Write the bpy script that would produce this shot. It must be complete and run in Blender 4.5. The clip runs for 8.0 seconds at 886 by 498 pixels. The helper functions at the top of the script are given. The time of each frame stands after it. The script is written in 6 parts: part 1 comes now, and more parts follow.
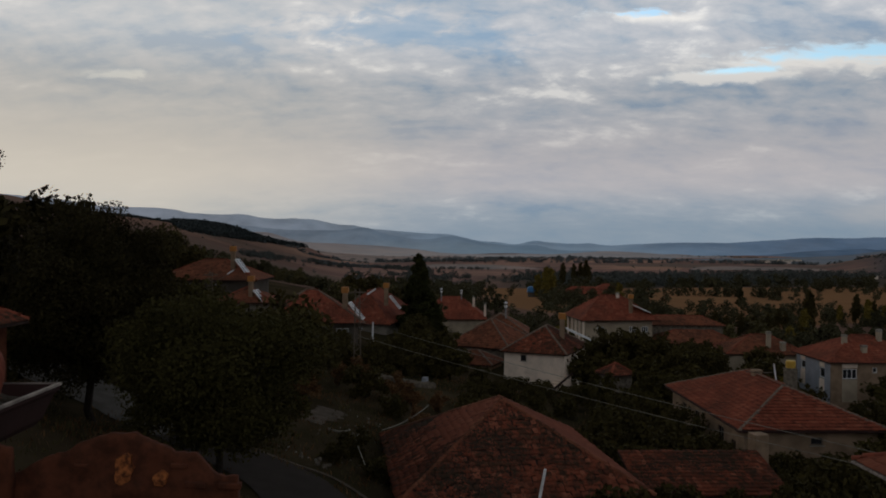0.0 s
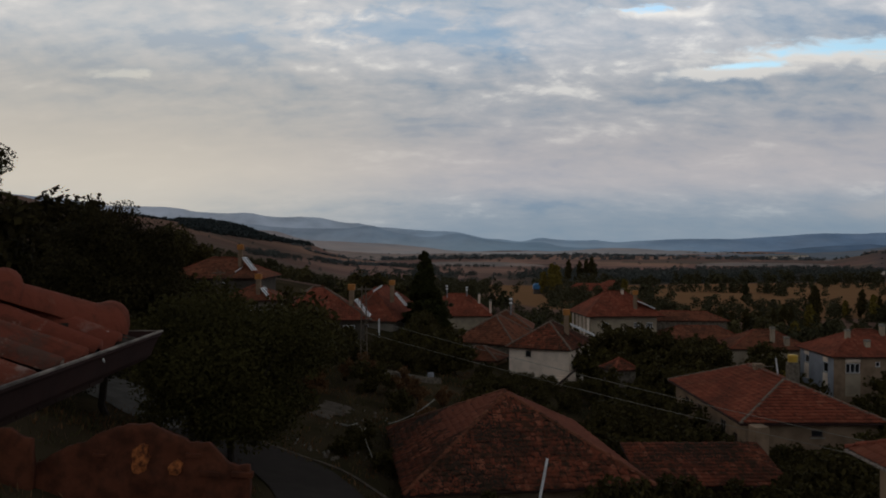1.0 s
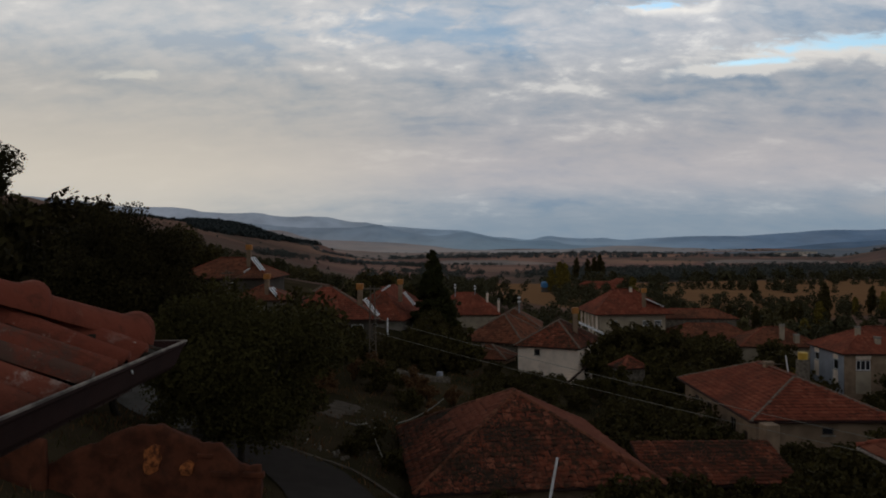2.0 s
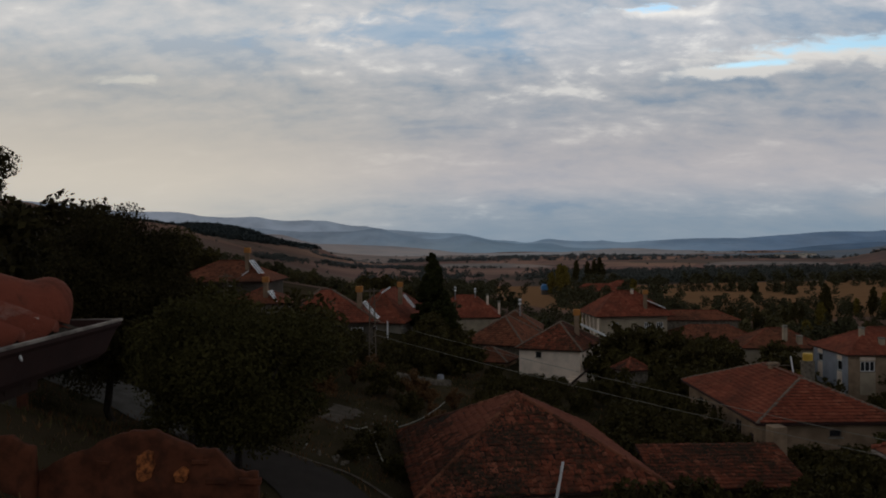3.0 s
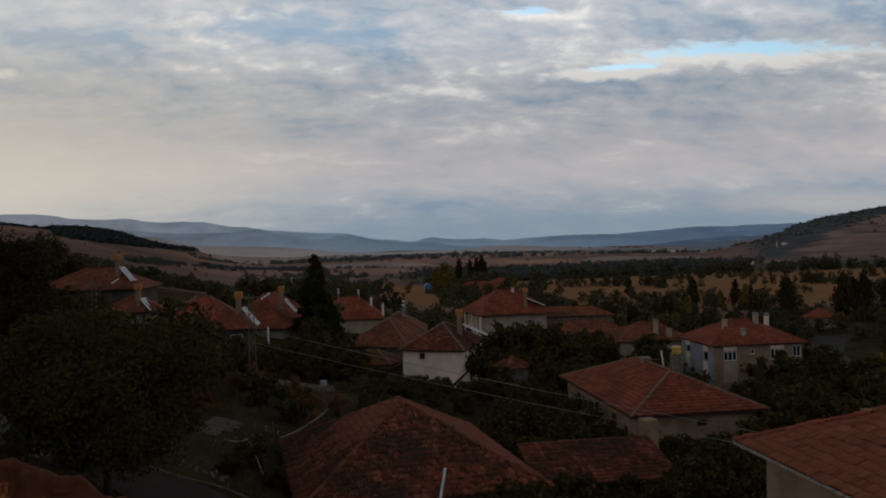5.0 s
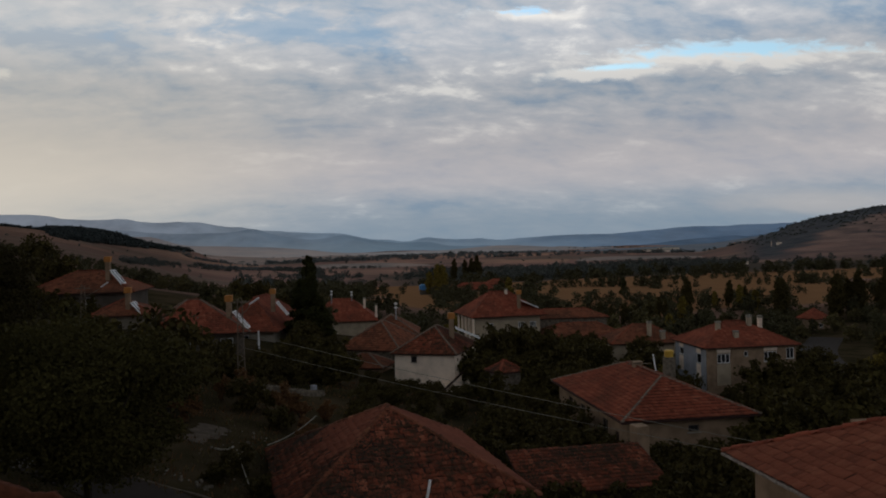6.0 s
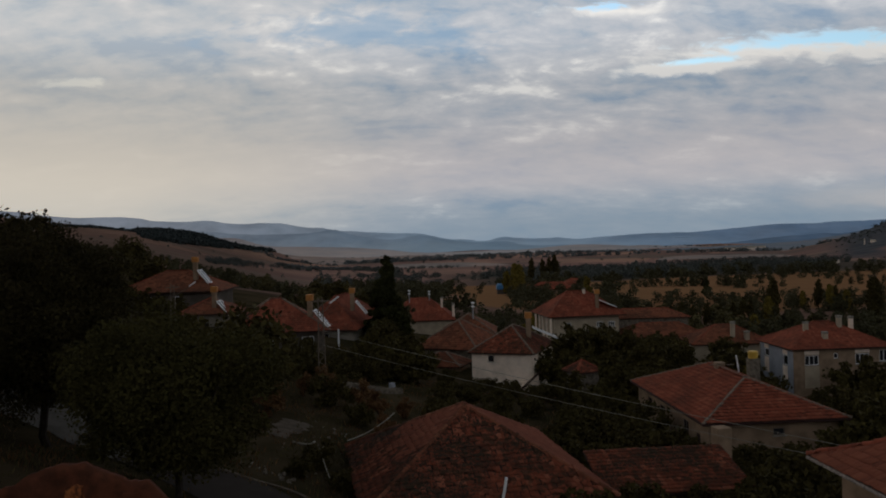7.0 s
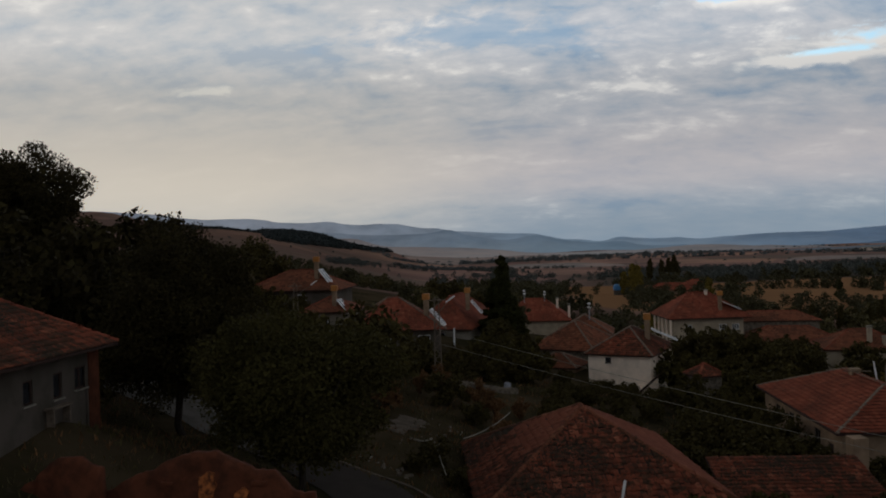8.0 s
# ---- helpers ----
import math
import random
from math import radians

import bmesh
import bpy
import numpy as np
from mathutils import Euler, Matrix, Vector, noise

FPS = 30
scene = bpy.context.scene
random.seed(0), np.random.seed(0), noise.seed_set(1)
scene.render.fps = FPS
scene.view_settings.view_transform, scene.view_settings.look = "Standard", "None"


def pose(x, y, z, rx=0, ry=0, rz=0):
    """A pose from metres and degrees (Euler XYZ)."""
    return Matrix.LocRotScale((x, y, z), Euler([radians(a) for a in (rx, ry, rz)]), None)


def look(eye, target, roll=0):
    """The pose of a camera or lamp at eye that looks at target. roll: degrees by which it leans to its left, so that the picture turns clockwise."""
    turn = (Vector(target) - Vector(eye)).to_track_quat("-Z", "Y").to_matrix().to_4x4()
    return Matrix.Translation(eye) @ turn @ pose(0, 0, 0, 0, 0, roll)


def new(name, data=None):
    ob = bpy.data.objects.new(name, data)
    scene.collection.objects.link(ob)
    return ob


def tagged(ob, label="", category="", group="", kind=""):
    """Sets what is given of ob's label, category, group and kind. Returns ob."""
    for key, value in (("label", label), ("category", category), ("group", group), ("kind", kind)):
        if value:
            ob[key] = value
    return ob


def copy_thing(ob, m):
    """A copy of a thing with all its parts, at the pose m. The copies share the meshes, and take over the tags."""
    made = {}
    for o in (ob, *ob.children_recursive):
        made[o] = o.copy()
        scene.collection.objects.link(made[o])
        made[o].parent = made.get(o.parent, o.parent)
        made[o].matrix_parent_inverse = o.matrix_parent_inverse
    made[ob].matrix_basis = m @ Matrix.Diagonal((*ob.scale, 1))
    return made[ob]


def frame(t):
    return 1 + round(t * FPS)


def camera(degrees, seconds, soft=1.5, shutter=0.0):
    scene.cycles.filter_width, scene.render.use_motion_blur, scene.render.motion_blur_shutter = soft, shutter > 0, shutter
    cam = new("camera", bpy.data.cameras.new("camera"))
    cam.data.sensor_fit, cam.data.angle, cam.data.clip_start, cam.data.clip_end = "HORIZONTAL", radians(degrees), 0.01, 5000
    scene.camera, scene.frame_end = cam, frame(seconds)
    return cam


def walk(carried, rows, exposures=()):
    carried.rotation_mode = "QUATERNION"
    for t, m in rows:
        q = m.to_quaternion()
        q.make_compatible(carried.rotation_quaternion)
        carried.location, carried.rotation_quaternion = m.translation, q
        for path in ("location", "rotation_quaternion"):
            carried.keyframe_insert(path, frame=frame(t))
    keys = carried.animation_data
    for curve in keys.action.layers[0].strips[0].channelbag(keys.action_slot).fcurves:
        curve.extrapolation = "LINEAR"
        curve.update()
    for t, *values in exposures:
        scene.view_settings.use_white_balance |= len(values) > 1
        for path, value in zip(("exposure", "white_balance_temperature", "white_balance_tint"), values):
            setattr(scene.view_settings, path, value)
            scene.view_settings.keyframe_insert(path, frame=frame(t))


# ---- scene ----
cam = camera(57.0, 8.0, 1.9)
PATH = [
    (0, (-0.177, -0.489, 11.616), (-0.177, 1.511, 11.6), 0.4),
    (0.5, (-0.141, -0.6, 11.595), (-0.153, 1.4, 11.585), 0.2),
    (1, (-0.108, -1.346, 11.584), (-0.122, 0.654, 11.562), 0.1),
    (1.5, (-0.152, -1.668, 11.625), (-0.175, 0.332, 11.6), -0.0),
    (1.7, (-0.155, -1.6, 11.623), (-0.182, 0.399, 11.596), -0.1),
    (2.8, (-0.211, -0.658, 11.573), (-0.252, 1.342, 11.556), -0.4),
    (3, (-0.246, -0.591, 11.456), (-0.277, 1.409, 11.439), -0.5),
    (3.2, (-0.268, -0.556, 11.262), (-0.297, 1.443, 11.244), -0.6),
    (3.5, (-0.312, -0.483, 10.943), (-0.339, 1.517, 10.927), -0.6),
    (4, (-0.29, -0.499, 10.759), (-0.205, 1.499, 10.742), -0.7),
    (4.5, (-0.249, -0.437, 11.287), (-0.024, 1.55, 11.266), -0.9),
    (4.7, (-0.196, -0.45, 11.539), (0.045, 1.535, 11.516), -1.1),
    (5.8, (0.359, -0.062, 11.998), (0.624, 1.92, 11.975), -1.5),
    (6, (0.397, -0.011, 12.057), (0.66, 1.971, 12.033), -1.4),
    (6.5, (0.44, -0.187, 12.054), (0.564, 1.809, 12.034), -1.5),
    (7, (0.423, -0.322, 12.049), (0.498, 1.676, 12.029), -1.7),
    (7.5, (0.347, -0.454, 12.045), (0.334, 1.546, 12.028), -1.7),
    (8, (0.371, -0.383, 12.015), (0.166, 1.606, 12.004), -1.8),
]
walk(cam, [(t, look(eye, target, roll)) for t, eye, target, roll in PATH])

# ---- light ----
SUN_AZ, SUN_EL = -34.0, 9.0          # degrees from +y towards +x, and above the horizon
sun_dir = Vector((math.sin(radians(SUN_AZ)) * math.cos(radians(SUN_EL)), math.cos(radians(SUN_AZ)) * math.cos(radians(SUN_EL)), math.sin(radians(SUN_EL))))
sun = new("sun", bpy.data.lights.new("sun", "SUN"))
sun.data.energy, sun.data.angle, sun.data.color = 0.5, radians(20), (1.0, 0.86, 0.72)
sun.matrix_world = look(sun_dir * 50, (0, 0, 0))
scene.view_settings.exposure = -1.0


class Nodes:
    """Small builder for node trees."""

    def __init__(self, tree):
        self.tree = tree
        tree.nodes.clear()

    def add(self, kind, *links):
        node = self.tree.nodes.new(kind)
        for name, value in links:
            self.put(node.inputs[name], value)
        return node

    def put(self, socket, value):
        if isinstance(value, bpy.types.NodeSocket):
            self.tree.links.new(value, socket)
        else:
            socket.default_value = value

    def math(self, op, a, b=0.0, c=None, clamp=False):
        node = self.add("ShaderNodeMath", (0, a), (1, b))
        node.operation, node.use_clamp = op, clamp
        if c is not None:
            self.put(node.inputs[2], c)
        return node.outputs[0]

    def mix(self, fac, a, b, blend="MIX"):
        node = self.add("ShaderNodeMix", ("Factor", fac))
        node.data_type, node.blend_type = "RGBA", blend
        self.put(node.inputs[6], a)
        self.put(node.inputs[7], b)
        return node.outputs[2]

    def ramp(self, fac, *stops):
        node = self.add("ShaderNodeValToRGB", ("Fac", fac))
        el = node.color_ramp.elements
        while len(el) < len(stops):
            el.new(0.5)
        for e, (p, c) in zip(el, stops):
            e.position, e.color = p, (*c, 1) if len(c) == 3 else c
        return node.outputs["Color"]

    def step(self, x, lo, hi, to_lo=0.0, to_hi=1.0):
        node = self.add("ShaderNodeMapRange", ("Value", x), ("From Min", lo), ("From Max", hi), ("To Min", to_lo), ("To Max", to_hi))
        node.interpolation_type = "SMOOTHSTEP"
        return node.outputs["Result"]

    def noise(self, vec, scale, detail=4.0, rough=0.55, lac=2.0, dist=0.0):
        return self.add("ShaderNodeTexNoise", ("Vector", vec), ("Scale", scale), ("Detail", detail), ("Roughness", rough), ("Lacunarity", lac), ("Distortion", dist)).outputs["Fac"]


def grey(v):
    return (v, v, v, 1)


world = bpy.data.worlds.new("world")
scene.world = world
world.use_nodes = True
n = Nodes(world.node_tree)
sky = n.add("ShaderNodeTexSky")
sky.sky_type, sky.sun_disc, sky.sun_elevation, sky.sun_rotation = "NISHITA", False, radians(SUN_EL), radians(SUN_AZ)
ray = n.add("ShaderNodeTexCoord").outputs["Generated"]
sep = n.add("ShaderNodeSeparateXYZ", ("Vector", ray))
dx, dy, dz = sep.outputs
up = n.math("MAXIMUM", dz, 0.0)
# the cloud deck is a flat layer: directions are projected onto it
inv = n.math("DIVIDE", 1.0, n.math("ADD", up, 0.34))
deck = n.add("ShaderNodeCombineXYZ", ("X", n.math("MULTIPLY", dx, inv)), ("Y", n.math("MULTIPLY", dy, inv)), ("Z", 0.0)).outputs[0]
tilt = n.add("ShaderNodeMapping", ("Vector", deck), ("Location", (3.1, 1.7, 0)), ("Rotation", (0, 0, radians(1))), ("Scale", (0.86, 1.25, 1))).outputs[0]
toward = n.add("ShaderNodeMapping", ("Vector", tilt), ("Location", (-0.016, 0.034, 0))).outputs[0]
broad = n.noise(tilt, 1.7, 3, 0.5)
puffs = n.noise(tilt, 5.0, 8, 0.52, 2.1, 0.25)
shifted = n.noise(toward, 5.0, 8, 0.52, 2.1, 0.25)
fine = n.noise(tilt, 19.0, 6, 0.58, 2.0, 0.4)
mass = n.math("ADD", n.math("MULTIPLY", broad, 0.35), n.math("ADD", n.math("MULTIPLY", puffs, 0.46), n.math("MULTIPLY", fine, 0.19)))
# billows are brighter where their sides face the low sun
mass = n.math("ADD", mass, n.math("MULTIPLY", n.math("SUBTRACT", puffs, shifted), n.step(up, 0.06, 0.24, 0.10, 0.36)))
cloud = n.ramp(mass, (0.385, (0.46, 0.60, 0.76)), (0.445, (0.67, 0.745, 0.83)), (0.485, (0.79, 0.82, 0.865)), (0.525, (0.89, 0.885, 0.905)), (0.57, (1.02, 0.99, 0.98)), (0.64, (1.50, 1.40, 1.29)))
blush = n.math("MULTIPLY", n.step(up, 0.035, 0.07), n.step(up, 0.085, 0.18, 0.66, 0.0))
cloud = n.mix(blush, cloud, (1.05, 0.92, 0.88, 1))
# warm light low in the west, a cool veil of rain low in the valley
glow_dot = n.add("ShaderNodeVectorMath")
glow_dot.operation = "DOT_PRODUCT"
n.put(glow_dot.inputs[0], ray)
n.put(glow_dot.inputs[1], tuple(sun_dir))
glow = n.step(glow_dot.outputs["Value"], 0.78, 1.0)
cloud = n.mix(n.math("MULTIPLY", n.math("MULTIPLY", glow, 0.84), n.step(up, 0.07, 0.24, 1.0, 0.34)), cloud, (1.36, 1.17, 0.92, 1))
low = n.math("MULTIPLY", n.step(up, 0.01, 0.085, 1.0, 0.0), n.math("SUBTRACT", 1.0, n.math("MULTIPLY", glow, 0.85)))
cloud = n.mix(n.math("MULTIPLY", low, 0.85), cloud, (0.44, 0.55, 0.65, 1))
# places in the deck, by the slopes of the line of sight
ahead = n.math("MAXIMUM", dy, 0.05)
su, sv = n.math("DIVIDE", dx, ahead), n.math("DIVIDE", dz, ahead)


def lobe(u0, v0, ru, rv, slope=0.0):
    gu = n.math("DIVIDE", n.math("SUBTRACT", su, u0), ru)
    gv = n.math("DIVIDE", n.math("SUBTRACT", n.math("SUBTRACT", sv, v0), n.math("MULTIPLY", n.math("SUBTRACT", su, u0), slope)), rv)
    return n.math("SQRT", n.math("ADD", n.math("MULTIPLY", gu, gu), n.math("MULTIPLY", gv, gv)))


ragged = n.math("ADD", n.math("MULTIPLY", n.math("SUBTRACT", puffs, 0.5), 2.6), n.math("MULTIPLY", n.math("SUBTRACT", fine, 0.5), 3.0))
# thin veils where the blue shows through, a grey bank over the break
veil = n.math("MAXIMUM", n.step(n.math("ADD", lobe(-0.07, 0.262, 0.13, 0.026), ragged), 0.2, 1.3, 0.60, 0.0), n.step(n.math("ADD", lobe(0.0, 0.250, 0.09, 0.014, -0.1), ragged), 0.2, 1.3, 0.60, 0.0))
cloud = n.mix(veil, cloud, (0.52, 0.70, 0.88, 1))
bank = n.step(n.math("ADD", lobe(0.56, 0.269, 0.22, 0.019), ragged), 0.2, 1.3, 0.22, 0.0)
cloud = n.mix(bank, cloud, (0.55, 0.62, 0.72, 1))
# breaks in the deck that show the clear sky, with lit rims
reach = n.math("ADD", n.math("MINIMUM", n.math("MINIMUM", lobe(0.525, 0.2375, 0.16, 0.0095, 0.03), lobe(0.365, 0.2135, 0.040, 0.0036, 0.04)), n.math("ADD", lobe(0.262, 0.281, 0.042, 0.0046), n.math("MULTIPLY", n.math("SUBTRACT", fine, 0.45), 4.0))), ragged)
opening = n.step(reach, 0.25, 1.40, 1.0, 0.0)
under = n.math("ADD", n.math("MINIMUM", n.math("MINIMUM", lobe(0.505, 0.2275, 0.20, 0.0150, 0.03), lobe(0.36, 0.207, 0.08, 0.0080, 0.04)), lobe(0.27, 0.277, 0.065, 0.0065)), ragged)
rim = n.step(under, 0.3, 1.6, 0.85, 0.0)
cloud = n.mix(rim, cloud, (1.62, 1.48, 1.32, 1))
edge = n.step(n.math("ADD", lobe(-0.385, 0.203, 0.05, 0.0045), n.math("MULTIPLY", ragged, 1.6)), 0.0, 1.6, 0.55, 0.0)
cloud = n.mix(edge, cloud, (1.65, 1.48, 1.22, 1))
# a warm break low over the eastern hill
warm = n.step(n.math("ADD", lobe(0.66, 0.036, 0.15, 0.016, -0.02), n.math("MULTIPLY", n.math("SUBTRACT", puffs, 0.5), 2.0)), 0.3, 1.5, 0.5, 0.0)
cloud = n.mix(warm, cloud, (1.10, 0.96, 0.86, 1))
clear = n.mix(1.0, sky.outputs[0], (0.40, 0.46, 0.52, 1), "MULTIPLY")
overhead = n.math("MULTIPLY", n.step(up, 0.27, 0.75, 1.0, 0.36), n.math("ADD", n.step(up, 0.05, 0.13, 1.0, 0.90), n.step(up, 0.17, 0.25, 0.0, 0.30)))
cloud = n.mix(1.0, cloud, n.add("ShaderNodeCombineColor", (0, overhead), (1, overhead), (2, overhead)).outputs[0], "MULTIPLY")
cloud = n.mix(1.0, cloud, (0.945, 1.0, 1.062, 1), "MULTIPLY")
both = n.mix(opening, cloud, clear)
n.add("ShaderNodeOutputWorld", ("Surface", n.add("ShaderNodeBackground", ("Color", both), ("Strength", 1.0)).outputs[0]))


# ---- materials ----
def material(name, make):
    m = bpy.data.materials.new(name)
    m.use_nodes = True
    k = Nodes(m.node_tree)
    k.pos = k.add("ShaderNodeTexCoord").outputs["Object"]
    k.geo = k.add("ShaderNodeNewGeometry")
    k.place = k.geo.outputs["Position"]
    k.island = k.geo.outputs["Random Per Island"]
    k.each = k.add("ShaderNodeObjectInfo").outputs["Random"]
    colour, rough, bump, extra = make(k)
    b = k.add("ShaderNodeBsdfPrincipled", ("Base Color", colour), ("Roughness", rough), *extra)
    if bump is not None:
        k.put(b.inputs["Normal"], k.add("ShaderNodeBump", ("Height", bump[0]), ("Strength", bump[1]), ("Distance", bump[2])).outputs[0])
    k.add("ShaderNodeOutputMaterial", ("Surface", b.outputs[0]))
    return m


def clay(dark, mid, light, moss, by):
    def make(k):
        big = k.noise(k.place, 0.55, 5, 0.6)
        small = k.noise(k.place, 9.0, 5, 0.65)
        vary = k.each if by == "object" else k.island
        c = k.ramp(vary, (0.0, dark), (0.3, mid), (0.75, mid), (1.0, light))
        c = k.mix(k.step(big, 0.44, 0.62, 0.0, 0.35 + 0.5 * moss), c, (*dark, 1))
        patch = k.math("MULTIPLY", k.math("SUBTRACT", k.noise(k.place, 0.22, 3, 0.6), 0.5), 0.9)
        c = k.mix(k.step(k.math("ADD", small, patch), 0.51, 0.63, 0.0, moss), c, (0.030, 0.026, 0.018, 1))
        if moss > 0.8:
            tufts = k.math("ADD", k.noise(k.place, 3.1, 4, 0.6), k.math("MULTIPLY", k.math("SUBTRACT", k.noise(k.place, 0.5, 2, 0.5), 0.5), 0.45))
            c = k.mix(k.step(tufts, 0.50, 0.60, 0.0, 0.7), c, (0.030, 0.025, 0.015, 1))
        c = k.mix(k.step(k.noise(k.place, 15.0, 4, 0.65), 0.64, 0.78, 0.0, 0.65 if moss > 0.8 else 0.35), c, (0.26, 0.155, 0.115, 1))
        return c, 0.92, (k.noise(k.place, 60.0, 4, 0.6), 0.35, 0.01), (("Specular IOR Level", 0.12),)
    return make


def lichen_clay(k):
    c, rough, bump, extra = clay((0.125, 0.036, 0.021), (0.200, 0.052, 0.030), (0.255, 0.078, 0.046), 0.35, "object")(k)
    c = k.mix(k.step(k.noise(k.place, 3.4, 6, 0.7), 0.50, 0.66, 0.0, 0.6), c, (0.070, 0.030, 0.020, 1))
    spots = k.math("MULTIPLY", k.step(k.noise(k.place, 6.5, 6, 0.72), 0.58, 0.68), k.step(k.noise(k.place, 1.6, 3, 0.6), 0.45, 0.6))
    c = k.mix(k.math("MULTIPLY", spots, 0.75), c, (0.46, 0.36, 0.30, 1))
    streak = k.noise(k.add("ShaderNodeMapping", ("Vector", k.place), ("Scale", (1.0, 6.0, 1.0))).outputs[0], 4.0, 5, 0.7)
    c = k.mix(k.step(streak, 0.52, 0.66, 0.0, 0.5), c, (0.080, 0.028, 0.017, 1))
    c = k.mix(k.step(streak, 0.30, 0.40, 0.3, 0.0), c, (0.34, 0.17, 0.115, 1))
    c = k.mix(k.step(k.noise(k.place, 24.0, 3, 0.6), 0.70, 0.74, 0.0, 0.8), c, (0.50, 0.42, 0.36, 1))
    return c, rough, (k.noise(k.place, 28.0, 5, 0.65), 0.6, 0.012), extra


def crusted_clay(k):
    c, rough, bump, extra = lichen_clay(k)
    c = k.mix(k.step(k.noise(k.place, 7.0, 6, 0.7), 0.42, 0.58, 0.0, 0.75), c, (0.085, 0.060, 0.045, 1))
    c = k.mix(k.step(k.noise(k.place, 17.0, 6, 0.72), 0.60, 0.67, 0.0, 0.8), c, (0.36, 0.28, 0.22, 1))
    return c, rough, bump, extra


def plain(base, second, scale=2.0, rough=0.9, bump=0.3, bump_scale=30.0, extra=(), stain=None):
    def make(k):
        c = k.mix(k.step(k.noise(k.place, scale, 5, 0.62), 0.35, 0.68), (*base, 1), (*second, 1))
        if stain:
            c = k.mix(k.step(k.noise(k.place, scale * 0.33, 4, 0.7), 0.55, 0.75, 0.0, 0.7), c, (*stain, 1))
        return c, rough, (k.noise(k.place, bump_scale, 4, 0.6), bump, 0.01), (*extra, ("Specular IOR Level", 0.5 if rough < 0.6 else 0.12))
    return make


def leaf(base, second, third):
    def make(k):
        c = k.ramp(k.island, (0.0, base), (0.55, second), (1.0, third))
        c = k.mix(k.step(k.noise(k.place, 0.7, 3, 0.6), 0.4, 0.7, 0.0, 0.5), c, (*base, 1))
        return c, 0.75, None, (("Specular IOR Level", 0.06),)
    return make


def earth(k):
    sep_ = k.add("ShaderNodeSeparateXYZ", ("Vector", k.place))
    flat = k.add("ShaderNodeCombineXYZ", ("X", sep_.outputs[0]), ("Y", k.math("MULTIPLY", sep_.outputs[1], 1.0)), ("Z", 0.0)).outputs[0]
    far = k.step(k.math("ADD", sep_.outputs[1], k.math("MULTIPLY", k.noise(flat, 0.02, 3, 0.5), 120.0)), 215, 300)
    near = k.mix(k.step(k.noise(flat, 0.12, 5, 0.65), 0.38, 0.62), (0.026, 0.022, 0.011, 1), (0.058, 0.042, 0.024, 1))
    near = k.mix(k.step(k.noise(flat, 1.7, 5, 0.7), 0.55, 0.75, 0, 0.5), near, (0.078, 0.060, 0.044, 1))
    bent = k.add("ShaderNodeVectorMath", (0, flat), (1, k.add("ShaderNodeTexNoise", ("Vector", flat), ("Scale", 0.004), ("Detail", 2.0)).outputs["Color"])).outputs[0]
    cells = k.add("ShaderNodeTexVoronoi", ("Vector", k.add("ShaderNodeMapping", ("Vector", bent), ("Rotation", (0, 0, 0.35)), ("Scale", (1.0, 1.0, 1.0))).outputs[0]), ("Scale", 0.0068))
    cells.feature, cells.distance = "F1", "CHEBYCHEV"
    pick = k.add("ShaderNodeSeparateColor", ("Color", cells.outputs["Color"])).outputs[0]
    field = k.ramp(pick, (0.0, (0.235, 0.136, 0.108)), (0.2, (0.180, 0.110, 0.090)), (0.38, (0.28, 0.162, 0.120)), (0.55, (0.15, 0.110, 0.085)), (0.72, (0.32, 0.185, 0.128)), (0.88, (0.21, 0.126, 0.102)))
    field.node.color_ramp.interpolation = "CONSTANT"
    field = k.mix(k.step(k.noise(flat, 0.012, 5, 0.6), 0.40, 0.68, 0, 0.45), field, (0.18, 0.112, 0.082, 1))
    scrub = k.step(k.noise(flat, 0.035, 6, 0.72), 0.58, 0.68, 0, 0.55)
    field = k.mix(scrub, field, (0.060, 0.056, 0.038, 1))
    field = k.mix(k.step(k.noise(flat, 0.0022, 5, 0.65), 0.52, 0.62, 0, 0.5), field, (0.085, 0.078, 0.066, 1))
    px_, py_ = sep_.outputs[0], sep_.outputs[1]
    wob = k.math("MULTIPLY", k.math("SUBTRACT", k.noise(flat, 0.02, 4, 0.6), 0.5), 90.0)
    strip = k.math("MULTIPLY", k.step(k.math("ADD", py_, wob), 205, 216), k.step(k.math("ADD", py_, wob), 430, 445, 1.0, 0.0))
    strip = k.math("MULTIPLY", strip, k.math("MULTIPLY", k.step(k.math("ADD", px_, wob), 6, 16), k.step(k.noise(flat, 0.011, 3, 0.5), 0.28, 0.33)))
    field = k.mix(strip, field, k.mix(k.noise(flat, 0.06, 4, 0.6), (0.165, 0.084, 0.040, 1), (0.245, 0.132, 0.064, 1)))
    heath = k.math("MULTIPLY", k.step(k.math("DIVIDE", px_, k.math("MAXIMUM", py_, 300.0)), 0.47, 0.58), k.math("MULTIPLY", k.step(py_, 560, 760), k.step(k.math("ADD", sep_.outputs[2], wob), -40, 20, 0.0, 0.9)))
    flank = k.math("MULTIPLY", k.math("SUBTRACT", k.math("DIVIDE", px_, k.math("MAXIMUM", py_, 300.0)), 0.5), 420.0)
    crown = k.step(k.math("SUBTRACT", k.math("ADD", sep_.outputs[2], k.math("MULTIPLY", k.noise(flat, 0.006, 5, 0.65), 50.0)), flank), -36, -24, 0.0, 0.9)
    field = k.mix(heath, field, k.mix(k.step(k.noise(flat, 0.014, 6, 0.72), 0.36, 0.64), (0.092, 0.074, 0.068, 1), (0.260, 0.168, 0.134, 1)))
